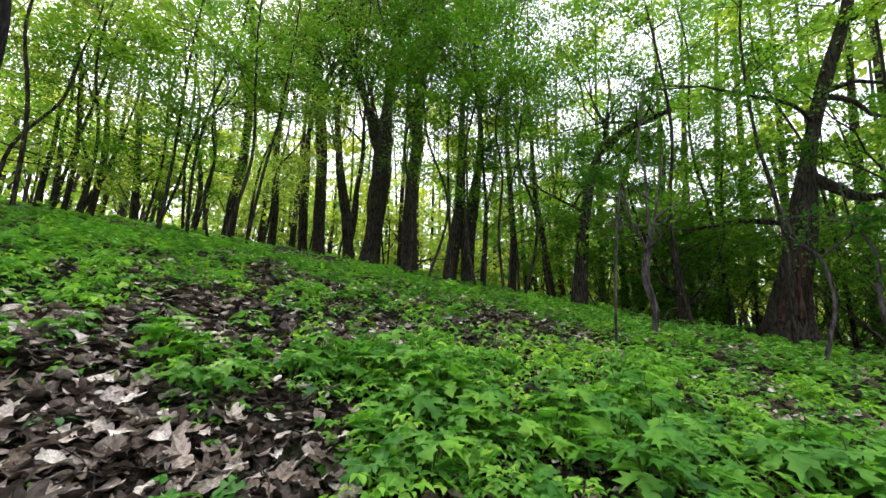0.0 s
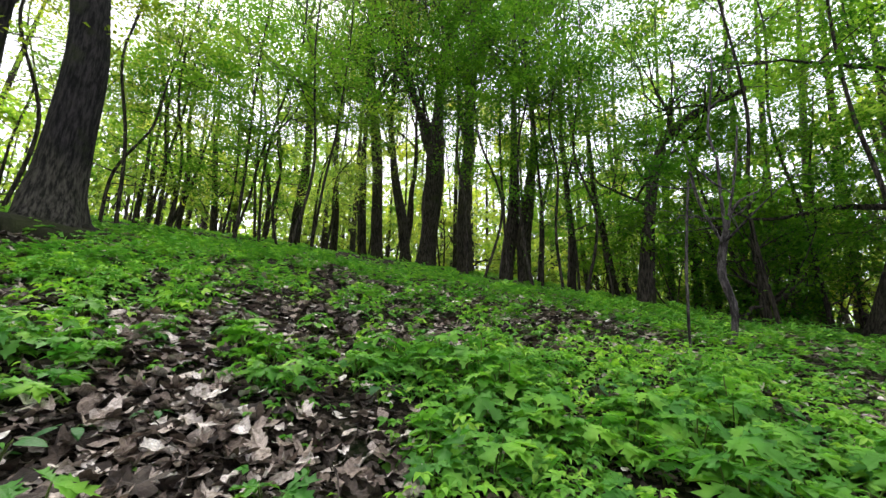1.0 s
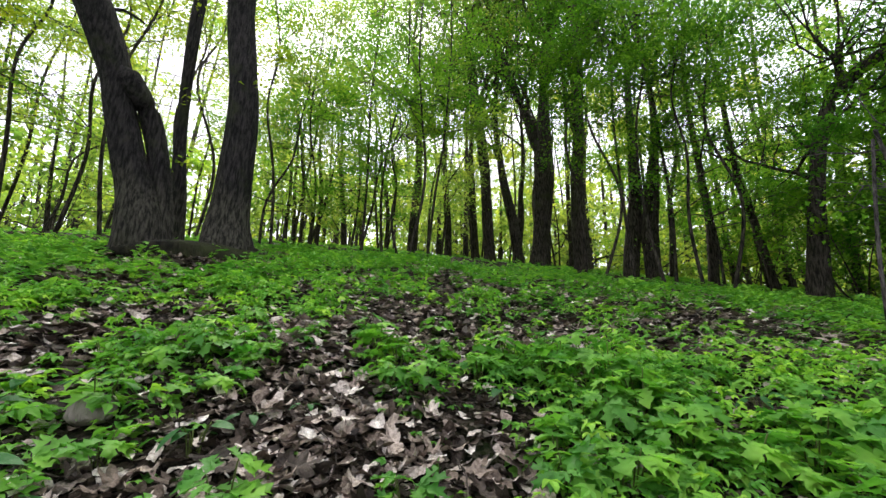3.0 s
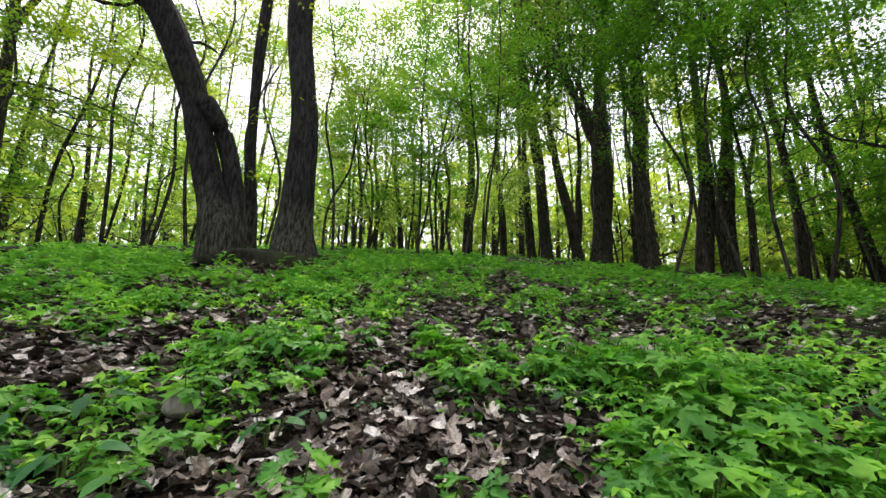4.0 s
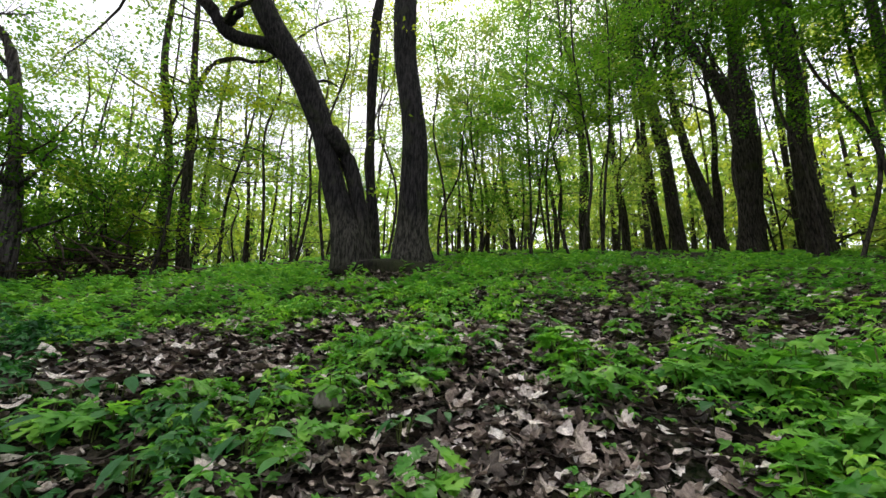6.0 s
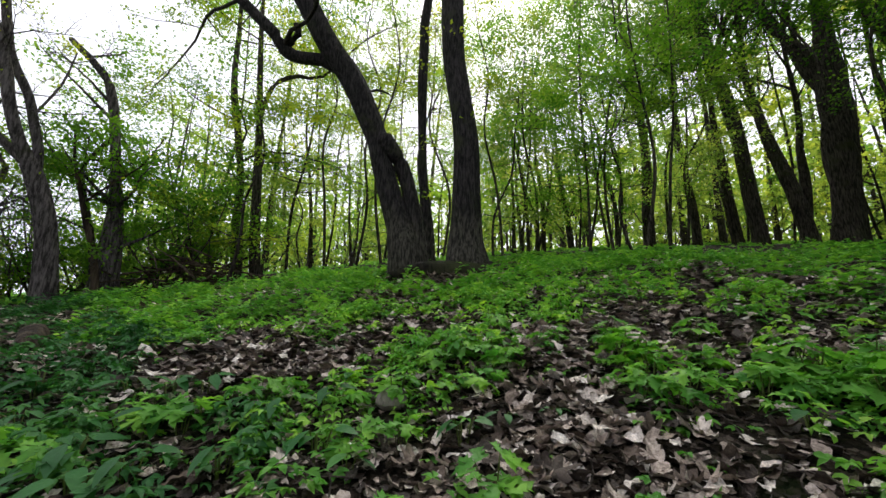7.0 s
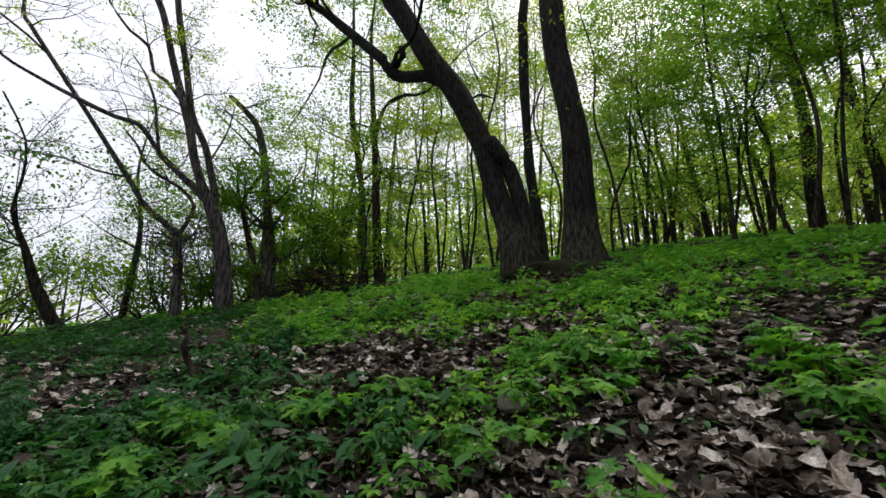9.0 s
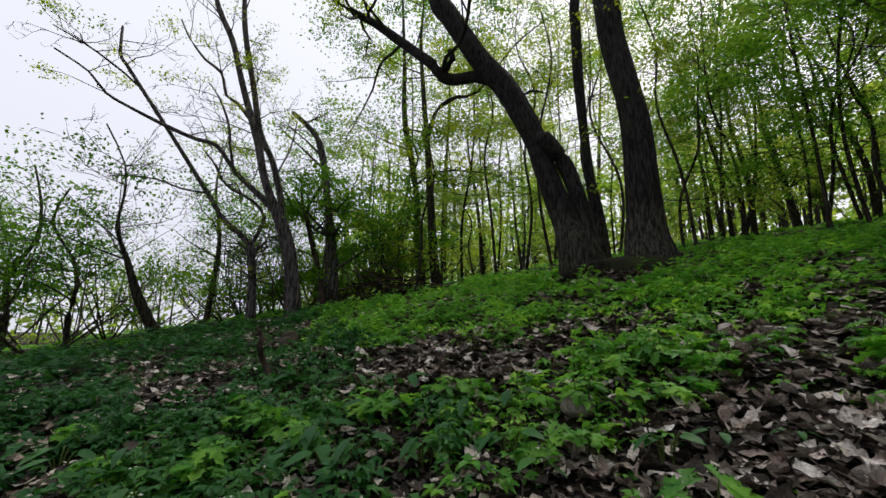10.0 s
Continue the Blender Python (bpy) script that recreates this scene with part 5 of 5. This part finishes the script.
def herb_carpet(near, far, count, size, label, kinds, radius, density=520, arc=(-56, 134), mat=None, tall=1.0, everywhere=False):
    """Low herbs in clumps, with litter showing between them."""
    g = Geo()
    at = mounds(near, far, count, density, radius, arc, tall, everywhere)
    strew(g, at[:, :3], at[:, 3], size, kinds)
    tagged(new("herb_carpet", g.mesh("herb_carpet", mat or HERB, False)), label, "plants", kind="stuff")


herb_carpet(0.55, 2.0, 4600, 0.036, "low woodland herbs with cut green leaves", LOBED, (0.03, 0.1), 620, (-56, 84))
# left-hand carpets are part darker herbs, part shade put into the leaf colour
herb_carpet(0.55, 2.4, 2100, 0.04, "low woodland herbs with dull dark green leaves, shade put into the colour", LOBED, (0.03, 0.12), 560, (80, 134), HERB_DARK)
herb_carpet(0.7, 3.2, 1100, 0.03, "scattered small seedlings between fallen leaves", LOBED, (0.015, 0.04), 900, (-56, 134), None, 0.9, True)
herb_carpet(1.9, 3.6, 7300, 0.042, "carpet of low green woodland herbs", LOBED, (0.04, 0.16), 520, (-56, 92))
herb_carpet(2.2, 3.6, 2400, 0.042, "carpet of dull dark green woodland herbs, colour darkened for shade", LOBED, (0.04, 0.16), 520, (88, 134), HERB_DARK)
herb_carpet(3.4, 7.2, 26500, 0.055, "carpet of low green woodland herbs up the slope", SMALL, (0.07, 0.2), 380, (-56, 100))
herb_carpet(3.4, 7.2, 6800, 0.055, "carpet of dull dark green herbs on the falling slope, colour darkened for shade", SMALL, (0.07, 0.2), 380, (95, 134), HERB_DARK)
herb_carpet(7.0, 18, 20000, 0.085, "carpet of low green woodland herbs towards the crest", SMALL, (0.14, 0.4), 150, (-58, 136), None, 0.5)
herb_carpet(0.5, 9, 3000, 0.14, "low green herbs down the slope", SMALL, (0.2, 0.4), 70, (134, 304))


# ---- fallen leaves ----
def dead_leaf(geo, at, turn, size, curl, fold, tilt, lobed, n=5):
    """A small curled dry leaf with a wavy rim."""
    t = np.linspace(0, 1, n)
    env = np.sin(np.pi * t ** 0.9) ** 0.7 * 0.36 * (1 - lobed * (np.arange(n) % 2))
    y = (t - 0.5) * size
    m = pose(*at, *tilt, turn)
    v = []
    for w in (-1, 0, 1):
        x = w * env * size
        z = curl * size * (2 * (t - 0.5)) ** 2 + fold * np.abs(x) + 0.05 * size * np.sin(9 * t + 2 * w + turn)
        v.append(np.stack([x + 0.1 * size * np.sin(3 * t + turn), y, z], -1))
    v = np.concatenate(v) @ np.array(m.to_3x3()).T + np.array(m.translation)
    i = np.arange(n - 1)
    geo.add(v, np.vstack([np.stack([i, i + n, i + n + 1, i + 1], -1), np.stack([i + n, i + 2 * n, i + 2 * n + 1, i + n + 1], -1)]))


def lobed_leaf(geo, size, curl, lobes, depth):
    """A dry leaf: five pointed lobes or a long wavy blade; its sides rolled up along the rib and its rim crumpled."""
    n = 36
    th = np.linspace(-np.pi, np.pi, n, endpoint=False)
    if lobes == 5:
        r = np.full(n, 0.5 - 0.35 * depth)
        for a_, long in ((0, 1.0), (0.95, 0.9), (-0.95, 0.9), (1.9, 0.66), (-1.9, 0.66)):
            a_, long = a_ + rng.normal(0, 0.08), long * rng.uniform(0.9, 1.1)
            r = np.maximum(r, long * (1 - 1.25 * np.abs((th - a_ + np.pi) % (2 * np.pi) - np.pi)))
        wide = 1.0
    else:
        r = 0.62 + 0.36 * np.abs(np.cos(th)) - 0.5 * depth * (0.5 + 0.5 * np.cos(lobes * 2 * th))
        wide = rng.uniform(0.5, 0.7)
    r = size * 0.55 * r * (1 + rng.normal(0, 0.04, n))
    k = rng.uniform(0, 6.28, 4)
    v = [np.zeros((1, 3))]
    for f in (0.55, 1.0):
        x, y = f * r * np.cos(th), f * r * np.sin(th) * wide
        roll = curl * 2.6 * y * y / size
        z = roll + 0.9 * (curl - 0.1) * x * x / size + size * f * (0.06 * np.sin(2 * th + k[1]) + 0.05 * f * np.sin(3 * th + k[2]) + 0.035 * f * np.sin(7 * th + k[3]))
        v.append(np.stack([x, y / (1 + 2.2 * abs(curl) * np.abs(y) / size), z], -1))
    j = np.arange(n)
    q = (j + 1) % n
    geo.add(np.concatenate(v), np.stack([0 * j, 1 + j, 1 + q], -1))
    geo.f.append(np.stack([1 + j, 1 + n + j, 1 + n + q, 1 + q], -1) + geo.n - 2 * n - 1)


def litter_place(near, far, most=2.8):
    while True:
        az, d = rng.uniform(-56, 134), rng.uniform(near, far)
        x, y, z = spot(az, d)
        if cover(x, y) < rng.uniform(0.15, most):
            return x, y, z


g = Geo()
for k in range(9000):
    x, y, z = litter_place(0.5, 3.6 if k % 3 else 8.0)
    dead_leaf(g, (x, y, z + rng.uniform(0.0, 0.025)), rng.uniform(0, 360), 0.022 + 0.06 * rng.random() ** 1.6, rng.uniform(-0.15, 0.35), rng.uniform(-0.2, 0.4),
              (rng.normal(0, 16), rng.normal(0, 16)), rng.choice([0.0, 0.1, 0.25]))
for k in range(9500):
    x, y, z = litter_place(1.7, 7.5, 0.95)
    dead_leaf(g, (x, y, z + rng.uniform(0.01, 0.04)), rng.uniform(0, 360), rng.uniform(0.05, 0.095), rng.uniform(-0.1, 0.3), rng.uniform(-0.3, 0.4), (rng.normal(0, 15), rng.normal(0, 15)), rng.choice([0.0, 0.15, 0.3]), 4)
for k in range(950):
    x, y, z = litter_place(0.55, 2.6, 1.2)
    one = Geo()
    lobed_leaf(one, 0.055 + 0.065 * rng.random() ** 1.5, rng.uniform(-0.3, 0.6), rng.choice([5, 4, 3]), rng.uniform(0.0, 0.5))
    m = np.array(pose(x, y, z + rng.uniform(0.006, 0.03), rng.normal(0, 16), rng.normal(0, 16), rng.uniform(0, 360)))
    v = np.concatenate(one.v) @ m[:3, :3].T + m[:3, 3]
    g.add(v, one.f[0])
    g.f += [f + g.n - len(v) for f in one.f[1:]]
litter = tagged(new("leaf_litter", g.mesh("leaf_litter", DEAD_LEAF)), "layer of dry brown and grey fallen leaves", "leaf litter", kind="stuff")
shapes = []
for k in range(18):
    g = Geo()
    lobed_leaf(g, 0.07 + 0.085 * rng.random() ** 1.6, rng.uniform(-0.3, 0.7), rng.choice([5, 5, 4]), rng.uniform(0.0, 0.5))
    shapes.append(g.mesh("fallen_leaf", DEAD_LEAF))
for k in range(295):
    x, y, z = litter_place(0.6, 2.1, 1.0)
    part("fallen_leaf", shapes[k % 18], litter, at=pose(x, y, z + rng.uniform(0.012, 0.035), rng.normal(0, 18), rng.normal(0, 18), rng.uniform(0, 360)))

g = Geo()
for k in range(260):
    x, y, z = litter_place(0.7, 3.6)
    th, n = rng.uniform(0, 2 * np.pi), rng.uniform(0.05, 0.2)
    rows = [(x + f * n * math.cos(th + 0.4 * f), y + f * n * math.sin(th + 0.4 * f), 0.02 + rng.uniform(0, 0.015) + float(ground_z(x + f * n * math.cos(th), y + f * n * math.sin(th))), 0.0022 * (1.3 - f)) for f in (0, 0.35, 0.7, 1)]
    tube(g, rows, 4)
tagged(new("twigs", g.mesh("twigs", TWIG)), "fine dead twigs strewn over fallen leaves", "twigs", kind="stuff")
